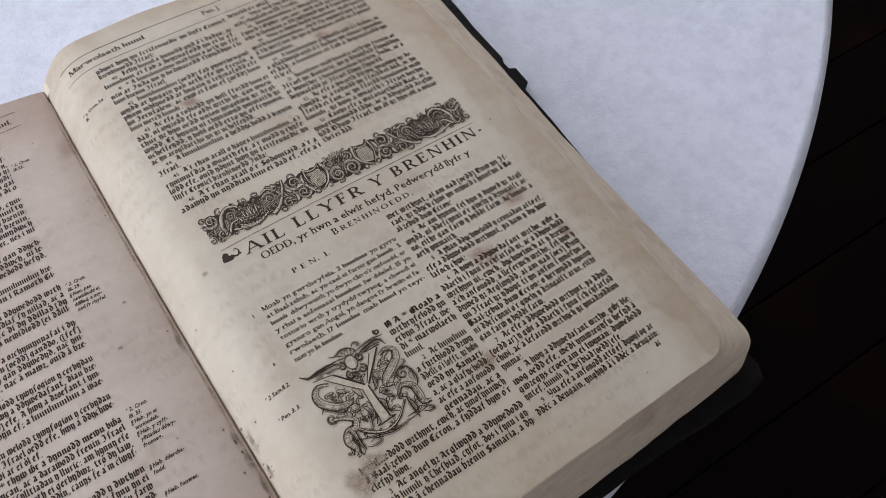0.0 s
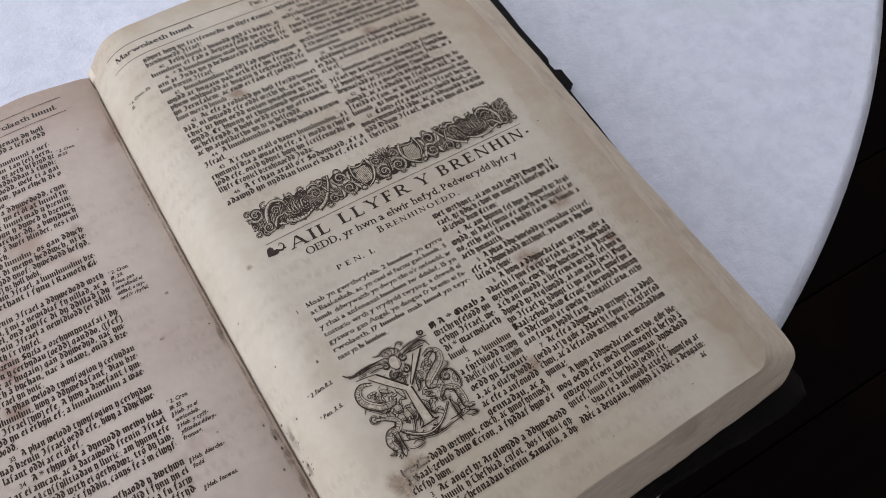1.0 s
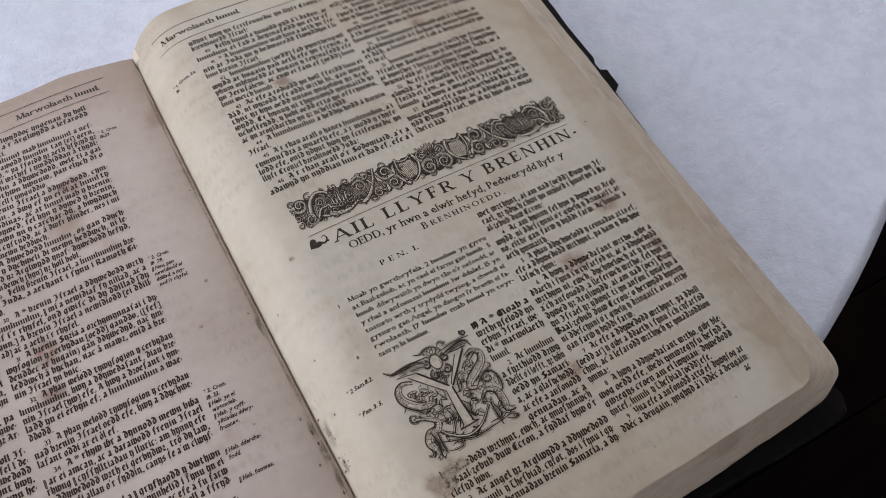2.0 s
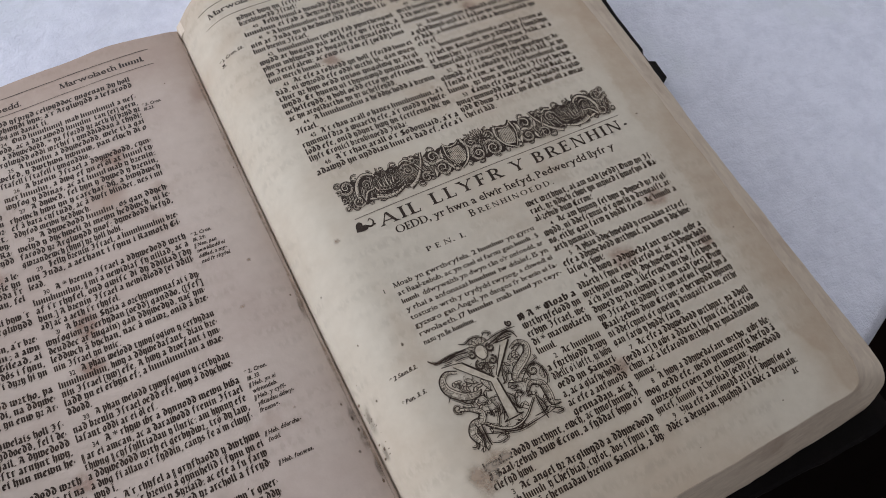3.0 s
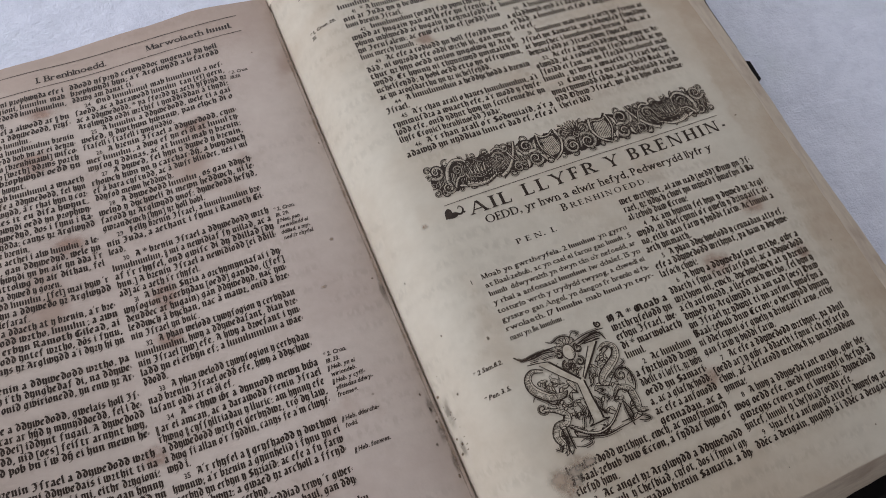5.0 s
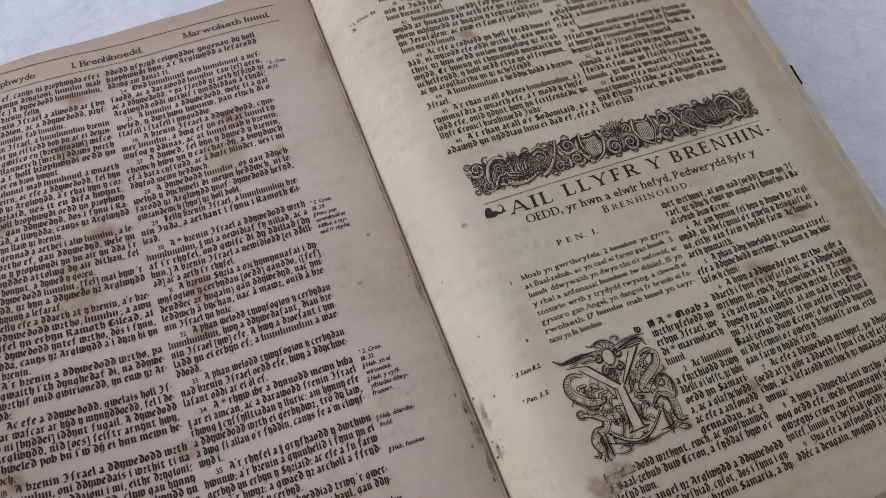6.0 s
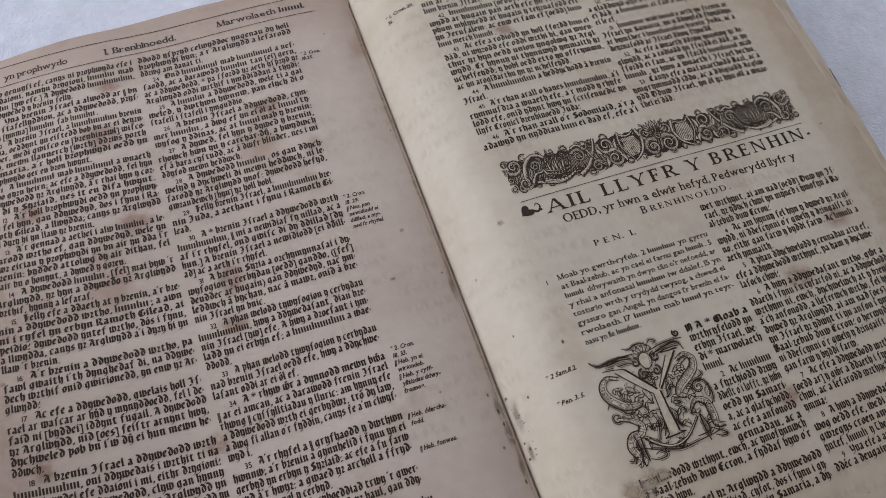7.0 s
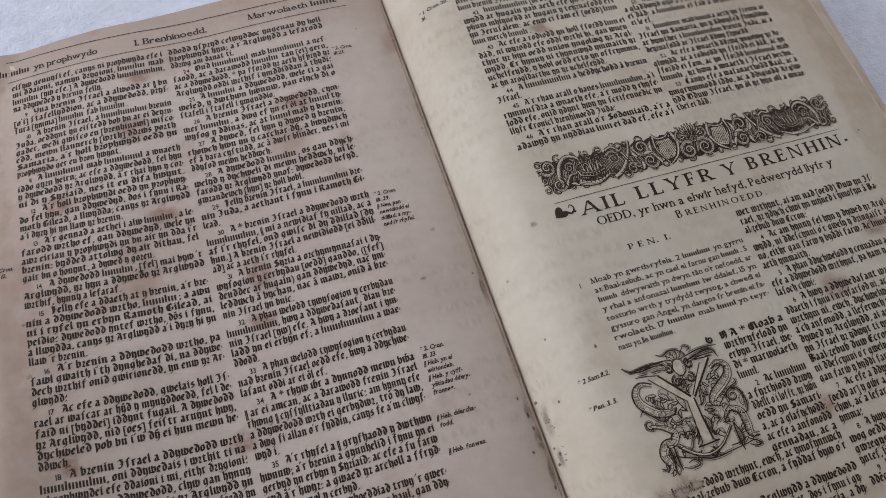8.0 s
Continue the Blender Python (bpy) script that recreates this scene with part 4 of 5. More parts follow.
B, S = 0.135, 0.062        # thick and thin strokes
for ch, bars, bowls in (
    ("A", ((0.04, 0, 0.49, 1, S, "b"), (0.93, 0, 0.51, 1, B, "b"), (0.2, 0.34, 0.78, 0.34, 0.06, "")), ()),
    ("B", ((0.17, 0, 0.17, 1, B, "bt"), (0.17, 0.975, 0.55, 0.975, 0.06, ""), (0.17, 0.53, 0.55, 0.53, 0.06, ""), (0.17, 0.03, 0.55, 0.03, 0.06, "")),
     ((0.5, 0.755, 0.42, 0.245, -90, 90), (0.5, 0.275, 0.5, 0.275, -90, 90))),
    ("D", ((0.14, 0, 0.14, 1, B, "bt"), (0.14, 0.975, 0.5, 0.975, 0.06, ""), (0.14, 0.03, 0.5, 0.03, 0.06, "")), ((0.42, 0.5, 0.58, 0.5, -90, 90),)),
    ("E", ((0.2, 0, 0.2, 1, B, "bt"), (0.2, 0.975, 0.93, 0.975, 0.06, ""), (0.2, 0.53, 0.75, 0.53, 0.06, ""), (0.2, 0.03, 0.98, 0.03, 0.06, ""),
           (0.95, 0.0, 1.0, 0.22, 0.05, ""), (0.9, 0.8, 0.93, 1.0, 0.05, ""), (0.75, 0.43, 0.75, 0.63, 0.06, "")), ()),
    ("F", ((0.2, 0, 0.2, 1, B, "bt"), (0.2, 0.975, 0.95, 0.975, 0.06, ""), (0.2, 0.5, 0.75, 0.5, 0.06, ""), (0.93, 0.78, 0.96, 1.0, 0.05, ""), (0.75, 0.4, 0.75, 0.6, 0.06, "")), ()),
    ("H", ((0.14, 0, 0.14, 1, B, "bt"), (0.86, 0, 0.86, 1, B, "bt"), (0.14, 0.52, 0.86, 0.52, 0.06, "")), ()),
    ("I", ((0.5, 0, 0.5, 1, B, "bt"),), ()),
    ("L", ((0.2, 0, 0.2, 1, B, "bt"), (0.2, 0.03, 0.98, 0.03, 0.06, ""), (0.95, 0.0, 1.02, 0.25, 0.05, "")), ()),
    ("M", ((0.08, 0, 0.13, 1, S, "bt"), (0.48, 0, 0.15, 1, B, ""), (0.5, 0, 0.86, 1, S, ""), (0.92, 0, 0.87, 1, B, "bt")), ()),
    ("N", ((0.11, 0, 0.11, 1, S, "bt"), (0.86, 0, 0.13, 1, B, ""), (0.89, 0, 0.89, 1, S, "t")), ()),
    ("O", (), ((0.5, 0.5, 0.5, 0.52, 0, 360),)),
    ("P", ((0.18, 0, 0.18, 1, B, "bt"), (0.18, 0.975, 0.55, 0.975, 0.06, ""), (0.18, 0.46, 0.55, 0.46, 0.06, "")), ((0.48, 0.72, 0.5, 0.28, -90, 90),)),
    ("R", ((0.16, 0, 0.16, 1, B, "bt"), (0.16, 0.975, 0.5, 0.975, 0.06, ""), (0.16, 0.48, 0.5, 0.48, 0.06, ""), (0.94, 0, 0.5, 0.48, B, "b")), ((0.44, 0.73, 0.44, 0.27, -90, 90),)),
    ("Y", ((0.5, 0, 0.5, 0.5, B, "b"), (0.47, 0.45, 0.1, 1, B, "t"), (0.53, 0.45, 0.92, 1, S, "t")), ()),
):
    if ("roman", ch) in GLYPHS:
        roman_capital(ch, bars, bowls)
vs, fs, wide = GLYPHS["roman", "-"]
GLYPHS["roman", "-"] = ([(x * 0.6, y) for x, y in vs], fs, wide * 0.6)
load_glyphs(set("0123456789*.,|"), "plain", 0.015)
load_glyphs(set("abcdefghijklmnoprstuvwyCHPSN0123456789.,*|'-"), "note", 0.030)

SIZE, LEAD = 4.75, 4.597


def column(side, lines, s, v_first, width, label, flare=0.0):
    """A column of verses; flare: how much wider its lines grow per millimetre towards the head."""
    sheet = Sheet(side)
    rows = lines.split("\n")
    for k, line in enumerate(rows):
        v, x = v_first - LEAD * k, s
        wide = width + flare * (v - 60)
        last = k + 1 == len(rows) or rows[k + 1].startswith(">")
        short = last and len(line) < 37 and not line.endswith(("-", ":", " a", " i"))
        if line.startswith(">"):
            num, line = line[1:].split(" ", 1)
            x += 6.0
            x += sheet.text(num, x, v - 0.1, 3.5, "plain", cond=0.9) + 3.0
        sheet.text(line, x, v, SIZE, "black", None if short else wide - (x - s), 0.98, 0.022, space=0.20)
    return sheet.done("text_column", INK, label)


column(1, RIGHT_UPPER_A, 23.6, 168.6, 82.5, "column of dense black print")
column(1, RIGHT_UPPER_B, 108.6, 170.0, 79.6, "column of dense black print")
column(1, RIGHT_LOWER_B, 110.8, -6.1, 78.8, "column of dense black print")
column(1, RIGHT_LOWER_A, 28.2, -113.0, 79.8, "column of dense black print, rubbed at one corner")
column(1, BESIDE_INITIAL, 76.0, -58.4, 32.0, "short lines of black print beside an initial")
column(-1, LEFT_A, -208.0, 169.3, 80.0, "column of dense black print")
column(-1, LEFT_B, -125.0, 169.3, 79.0, "column of dense black print", 0.036)

# lines further down the left page, out of reading distance
far = Sheet(-1)
for col_s, first, count in ((-208.0, len(LEFT_A.split("\n")), 14), (-125.0, len(LEFT_B.split("\n")), 8)):
    for k in range(count):
        x, v = col_s, 169.3 - LEAD * (first + k)
        while x < col_s + 74:
            x += far.text("#" * random.randint(2, 9), x, v, SIZE, "black", None, 0.98) + 1.2
far.done("print_bars", INK, "illegible lines of print")

catch = Sheet(1)
catch.text("ac", 183.5, -139.4, SIZE, "black", None, 0.85)
catch.done("catchword", INK)

arg = Sheet(1)
for k, line in enumerate(ARGUMENT.split("\n")):
    arg.text(line, 31.0, -18.6 - 4.48 * k, 3.6, "roman", 76.5 if k < 7 else None, 0.93, 0.06)
arg.text("1", 25.6, -19.2, 3.0, "plain")
arg.text("P E N.  I.", 53.9, -8.0, 3.9, "roman", 20.8, 1.0, 0.16)
arg.done("chapter_summary", INK, "small roman summary lines")

title = Sheet(1)
for word, s0, s1, v0 in (("AIL", 40.3, 61.2, 13.5), ("LLYFR", 68.8, 108.6, 14.4), ("Y", 115.4, 122.2, 14.9), ("BRENHIN-", 129.0, 188.6, 15.3)):
    title.text(word, s0, v0, 9.4, "roman", s1 - s0, 0.9, 0.26, rise_=0.015)
title.text("OEDD, yr hwn a elwir hefyd, Pedwerydd llyfr y", 45.0, 6.9, 5.9, "roman", 128.0, 0.9, 0.08)
title.text("B", 82.4, 0.6, 5.6, "roman")
title.text("RENHINOEDD.", 87.2, 0.8, 4.2, "roman", 43.8, 1.0, 0.30)
title.done("book_title", INK, "large roman capitals of a title")
rules = Sheet(1)
rules.rule(29.5, 22.7, 187.5, 25.0, 0.34)
rules.done("rule", INK)

# running heads between rules
head = Sheet(1)
head.rule(6.0, 188.4, 205.0, 188.0, 0.5)
head.rule(7.0, 175.4, 205.0, 177.0, 0.42)
head.text("Marwolaeth ####.", 10.5, 180.3, 5.6, "roman", 49.0, 0.9, 0.0312)
head.text("Pen. j.", 97.0, 181.0, 5.6, "roman", None, 0.9, 0.0312)
head.done("running_head", INK, "roman running head between thin rules")
head = Sheet(-1)
head.rule(-210.0, 188.6, -26.0, 189.4, 0.5)
head.rule(-210.0, 175.6, -26.0, 177.5, 0.42)
head.text("###### yn prophwydo", -214.0, 179.6, 5.6, "roman", 53.0, 0.9, 0.0312)
head.text("I. Brenhinoedd.", -141.0, 179.6, 5.8, "roman", 38.5, 0.9, 0.0312)
head.text("Marwolaeth ####.", -79.5, 181.2, 5.6, "roman", 49.0, 0.9, 0.0312)
head.done("running_head", INK, "roman running head between thin rules")


def margin_note(side, lines, s, v, slant=0.28, climb=0.0):
    sheet = Sheet(side)
    for k, line in enumerate(lines):
        sheet.text(line, s + 0.4 * (k % 2), v - 3.3 * k, 2.85, "note", None, 0.92, 0.05, slant, rise_=climb)
    return sheet.done("margin_note", INK, "tiny italic note in the margin")


margin_note(1, ["* 1. Cron. 20.", "31."], 5.6, 149.0, 0.1)
margin_note(1, ["* 2 Sam.8.2."], 9.8, -58.4)
margin_note(1, ["* Pen. 3. 5."], 10.0, -70.4)
margin_note(-1, ["* 2. Cron.", "18.23."], -41.5, 148.6)
margin_note(-1, ["* 2. Cron.", "18. 29.", "|| Neu, pan", "newidiodd ei", "ddillad, a my-", "ned i'r rhyfel."], -44.0, 58.8)
margin_note(-1, ["* 2. Cron.", "18. 33.", "|| Heb. yn ei", "wiriondeb.", "|| Heb. y cyff-", "ylltiadau ddwy-", "fronneg."], -46.0, -21.0)
margin_note(-1, ["|| Heb. ddercha-", "fodd."], -48.0, -51.8)
margin_note(-1, ["|| Heb. fonwes."], -47.5, -66.6)
margin_note(-1, ["2. Cron.", "18. 12."], -221.0, 62.0)

# ---- woodcut ornaments ----


def spiral(cx, cy, r, turns, start, hand=1, n=34):
    pts = []
    for k in range(n):
        t = k / (n - 1)
        a = start + hand * turns * 2 * math.pi * t
        q = r * (1 - 0.86 * t)
        pts.append((cx + q * math.cos(a), cy + q * math.sin(a)))
    return pts


def curve(pts, n=26):
    """A smooth curve through a few points."""
    out = []
    m = len(pts) - 1
    for k in range(n + 1):
        t = k / n * m
        i = min(int(t), m - 1)
        f = t - i
        p0, p1, p2, p3 = pts[max(i - 1, 0)], pts[i], pts[i + 1], pts[min(i + 2, m)]
        out.append(tuple(0.5 * (2 * b + (c - a) * f + (2 * a - 5 * b + 4 * c - d) * f * f + (3 * b - a - 3 * c + d) * f ** 3)
                         for a, b, c, d in zip(p0, p1, p2, p3)))
    return out


def side_of(pts, off):
    out = []
    for i, (x, y) in enumerate(pts):
        ax, ay = pts[max(i - 1, 0)]
        bx, by = pts[min(i + 1, len(pts) - 1)]
        d = math.hypot(bx - ax, by - ay) or 1
        o = off[i] if isinstance(off, list) else off
        out.append((x - (by - ay) / d * o, y + (bx - ax) / d * o))
    return out


class Woodcut:
    """Black lines and blank paper areas of a cut, in its own millimetres."""

    def __init__(self, side, s, v, tilt=0.0, tall=1.0, weight=1.0):
        self.weight = weight
        self.ink, self.blank, self.s, self.v, self.tilt, self.tall, self.level = Sheet(side), Sheet(side), s, v, tilt, tall, 0.0

    def put(self, pts):
        return [(self.s + x, self.v + y * self.tall + self.tilt * x) for x, y in pts]

    def line(self, pts, w, lift=0.10):
        w = [q * self.weight for q in w] if isinstance(w, list) else w * self.weight
        self.ink.ribbon(self.put(pts), w, lift + self.level)

    def scroll(self, pts, width, edge=0.30, vein=True, ticks=False):
        """A pale band with black edges, tapering to its end, with shading strokes on one side."""
        self.level += 0.0014
        n = len(pts)
        w = [width * (1 - 0.55 * i / (n - 1)) for i in range(n)]
        self.blank.ribbon(self.put(pts), w, 0.030 + self.level)
        self.line(side_of(pts, [q / 2 for q in w]), edge, 0.031)
        self.line(side_of(pts, [-q / 2 for q in w]), edge * 1.5, 0.0312)
        if vein:
            self.line(side_of(pts, [-q * 0.20 for q in w]), edge * 0.7, 0.0312)
            self.line(side_of(pts, [q * 0.12 for q in w])[: n // 2], edge * 0.55, 0.0312)
        if ticks:
            dense = curve(pts, 3 * n)
            for i in range(2, len(dense) - 2):
                q = width * (1 - 0.55 * i / (len(dense) - 1))
                (x, y), (x2, y2) = dense[i], dense[i + 1]
                d = math.hypot(x2 - x, y2 - y) or 1.0
                nx, ny, f = (y2 - y) / d, -(x2 - x) / d, random.uniform(-0.12, 0.22)
                self.line([(x + nx * q * 0.5, y + ny * q * 0.5), (x + nx * q * 0.3 + 0.1 * ny, y + ny * q * 0.3), (x + nx * q * f, y + ny * q * f)], [0.30, 0.24, 0.10], 0.0312)

    def leaf(self, base, tip, belly, veins=3):
        self.level += 0.0012
        (ax, ay), (bx, by) = base, tip
        d = math.hypot(bx - ax, by - ay)
        nx, ny = -(by - ay) / d, (bx - ax) / d
        n = 12
        mid = [(ax + (bx - ax) * k / n + nx * belly * 0.35 * math.sin(math.pi * k / n), ay + (by - ay) * k / n + ny * belly * 0.35 * math.sin(math.pi * k / n)) for k in range(n + 1)]
        w = [abs(belly) * math.sin(math.pi * (k / n) ** 0.8) + 0.02 for k in range(n + 1)]
        self.blank.ribbon(self.put(mid), w, 0.030 + self.level)
        self.line(side_of(mid, [q / 2 for q in w]), 0.30, 0.0312)
        self.line(side_of(mid, [-q / 2 for q in w]), 0.45, 0.0312)
        for q in range(veins):
            f = 0.3 * (q - (veins - 1) / 2) / max(1, veins - 1) * 2
            self.line(side_of(mid, [f * x for x in w])[2:-1], 0.18, 0.0312)

    def done(self, name, label):
        ob = self.ink.done(name, INK, label)
        tagged(self.blank.done("blank_ground", BLANK, "unprinted paper inside the ornament"), kind="stuff")
        return ob


band = Woodcut(1, 28.4, 26.2, 0.008, 1.10)
LEN = 160.0
# dark ground with an uneven, scalloped outline, narrower than the scrolls on it
g = []
for k in range(321):
    u = LEN * k / 320
    m = min(u, LEN - u)
    up = 14.2 + 1.6 * abs(math.sin(m * 0.45 + 0.5)) + 0.6 * noise.noise((u, 0, 0))
    lo = 3.0 - 1.7 * abs(math.sin(m * 0.41 + 0.2)) + 0.6 * noise.noise((u, 4, 0))
    f = min(1.0, m / 5.0) ** 0.7
    g += [(u, 9 + (lo - 9) * f), (u, 9 + (up - 9) * f)]
band.ink.shape(band.put(g), [(2 * k, 2 * k + 2, 2 * k + 3, 2 * k + 1) for k in range(320)])
# hatching cut out of the ground
for k in range(230):
    u = 3 + (LEN - 6) * k / 229
    lean = 1.2 * math.sin(u * 0.09)
    y0, y1 = 3.4 + 3.0 * random.random(), 10.5 + 3.5 * random.random()
    band.blank.ribbon(band.put(curve([(u - lean, y0), (u, (y0 + y1) / 2 + random.uniform(-1, 1)), (u + lean, y1)], 6)), 0.12 + 0.1 * random.random(), 0.02)


def band_half(fl, hand):
    """One half of the headpiece: end scrolls, a crown, a banner, a harp and the middle scrolls."""

    def roll(x, y, r, turns, start, way, wide):
        band.scroll(fl(spiral(x, y, r, turns, start, way)), wide, 0.15 + 0.13 * wide)

    def sweep(pts, wide, ticks=True):
        band.scroll(fl(curve(pts)), wide, 0.44, not ticks, ticks)

    def sprig(base, tip, belly):
        q = fl([base, tip])
        band.leaf(q[0], q[1], belly * hand, 2)

    # small curls along both rims
    for k in range(11):
        x = 3.5 + 7.0 * k
        if not 56 < x < 70:
            roll(x, 15.4 + 0.6 * (k % 2), 2.2, 1.05, 0.8 * k, 1 if k % 2 else -1, 0.95)
        roll(x + 2.0, 2.2 - 0.5 * (k % 2), 2.2, 1.05, 2.0 + 0.8 * k, -1 if k % 2 else 1, 0.95)
    # the end: acanthus and two volutes
    for x, y, r, start, way in ((0.8, 15.4, 1.7, 0.5, 1), (0.2, 11.4, 1.6, 2.4, -1), (1.0, 7.6, 1.7, 4.0, 1), (0.9, 3.2, 2.0, 1.2, -1)):
        roll(x, y, r, 1.2, start, way, 1.0)
    roll(4.6, 13.4, 4.0, 1.5, 3.6, 1, 1.7)
    roll(7.2, 4.4, 3.6, 1.4, 1.2, -1, 1.6)
    sweep([(9.0, 2.6), (8.6, 8.0), (10.6, 13.2), (15.0, 16.2), (19.5, 14.6), (20.4, 11.4)], 2.6)
    sweep([(10.5, 3.0), (13.5, 7.0), (17.0, 7.6), (18.4, 10.6)], 1.8)
    roll(14.6, 11.0, 2.6, 1.3, 0.4, 1, 1.1)
    sprig((12.0, 3.4), (16.6, 1.4), 1.6)
    # the crown: band, arches and pearls
    sweep([(16.6, 3.4), (21.0, 1.6), (27.0, 1.5), (32.6, 3.8)], 2.8, False)
    for k in range(8):
        x = 18.0 + 1.9 * k
        band.line(fl([(x, 1.4 + 0.03 * (x - 25) ** 2), (x + 0.2, 3.2 + 0.03 * (x - 25) ** 2)]), 0.5, 0.034)
    for k in range(9):
        t = -1.0 + 0.25 * k
        x, y = 25.0 + 8.6 * math.sin(t), 5.2 + (8.2, 5.6)[k % 2] * math.cos(t)
        sprig((24.8 + 5.8 * math.sin(t), 3.9), (x, y), 1.35)
        roll(x, y + 0.6, 1.05, 1.1, t, 1, 0.7)
    for y in (5.4, 7.0):
        sweep([(18.8, y + 0.6), (24.8, y - 0.9), (31.0, y + 0.7)], 0.9)
    # crossed banner and its curls
    sweep([(34.6, 1.4), (39.0, 3.8), (43.2, 8.2), (46.0, 13.0), (47.4, 17.0)], 2.3)
    sweep([(34.8, 14.6), (38.0, 15.6), (41.6, 12.6), (44.8, 6.0), (48.6, 2.6)], 1.6)
    roll(37.0, 10.4, 3.4, 1.5, 2.6, -1, 1.4)
    roll(44.6, 3.4, 3.0, 1.4, 0.6, 1, 1.3)
    roll(41.4, 15.2, 2.4, 1.3, 4.0, 1, 1.1)
    # volutes towards the harp
    roll(52.4, 12.2, 4.6, 1.6, 2.8, 1, 1.9)
    roll(54.4, 5.0, 4.0, 1.5, 1.0, -1, 1.8)
    for base, tip in (((49.0, 8.0), (47.0, 12.8)), ((50.0, 6.0), (48.6, 1.2)), ((57.0, 9.0), (58.6, 14.8)), ((57.4, 6.4), (59.6, 1.6)), ((52.0, 8.4), (57.6, 8.6))):
        sprig(base, tip, 2.0)
    # the harp
    band.level += 0.004
    band.blank.ribbon(band.put(curve(fl([(61.0, 9.2), (65.0, 8.8), (69.0, 9.4)]))), [13.0 - 4.5 * k / 26 for k in range(27)], 0.030 + band.level)
    for k in range(9):
        x = 61.0 + 0.9 * k
        band.line(fl([(x + 1.0, 3.0 + 0.42 * k), (x - 0.2, 15.2 - 0.35 * k)]), 0.34, 0.034)
    sweep([(59.6, 16.6), (62.0, 14.4), (66.0, 14.2), (69.8, 16.4)], 1.8)
    sweep([(69.8, 16.2), (71.2, 10.5), (68.6, 4.6), (63.6, 1.2)], 2.2)
    sweep([(60.0, 15.6), (59.6, 9.0), (63.4, 1.6)], 1.5)
    # the middle
    roll(75.6, 5.4, 4.6, 1.7, 0.9, 1, 1.9)
    roll(74.6, 13.0, 3.0, 1.4, 4.4, -1, 1.4)
    roll(79.4, 10.2, 2.4, 1.3, 2.9, -1, 1.1)
    for k in range(5):
        t = 0.35 + 0.30 * k
        sprig((79.6, 12.2), (79.6 - 6.6 * math.cos(t), 12.2 + 6.4 * math.sin(t)), 1.5)
    # strokes of shade
    for k in range(40):
        x, y, c = 3 + 74 * random.random(), 2.5 + 12 * random.random(), random.uniform(-0.9, 0.9)
        band.level += 0.0001
        band.line(curve(fl([(x, y), (x + 0.8, y + c), (x + 1.9, y + 0.8 * c)]), 5), 0.28, 0.032)


band_half(lambda pts: pts, 1)
band_half(lambda pts: [(LEN - x, y) for x, y in pts], -1)
band.done("headpiece", "dark woodcut headpiece of scrolls and harps")

cut = Woodcut(1, 28.2, -104.6, 0.0, 1.0, 0.92)


def pen(pts, w):
    """A swelling engraved stroke with a finer one beside it."""
    path = curve(pts, 22)
    cut.level += 0.0012
    cut.line(path, [w * (0.35 + 0.65 * math.sin(math.pi * (k + 2) / 26)) for k in range(len(path))], 0.031)
    cut.line(side_of(path, 0.7)[4:-4], 0.26, 0.031)
    cut.line(side_of(path, -0.8)[6:-5], 0.26, 0.031)


# fine hatching behind the scrolls
for k in range(120):
    a, q = random.uniform(0, 2 * math.pi), random.uniform(10, 20)
    x, y = 23.5 + q * math.cos(a), 21.5 + q * math.sin(a) * 0.92
    d, t = random.uniform(0.6, 1.4), a + math.pi / 2 + random.uniform(-0.5, 0.5)
    cut.line(curve([(x, y), (x + d * math.cos(t), y + d * math.sin(t)), (x + 1.8 * d * math.cos(t + 0.5), y + 1.8 * d * math.sin(t + 0.5))], 5), 0.2, 0.02)


def foliage(pts, size, belly, step):
    """Curling leaves set alternately along a stem."""
    path = curve(pts, 40)
    for i in range(2, 38, step):
        (x, y), (x2, y2) = path[i], path[i + 2]
        t = math.atan2(y2 - y, x2 - x)
        for hand in (1, -1):
            q, g = size * random.uniform(0.7, 1.15), t + hand * random.uniform(0.6, 1.15)
            tip = (x + q * math.cos(g), y + q * math.sin(g))
            if -0.6 < tip[0] < 46.4 and -0.8 < tip[1] < 47:
                cut.leaf((x, y), tip, belly * random.choice((1, -1)) * random.uniform(0.8, 1.2), random.choice((1, 2, 2)))


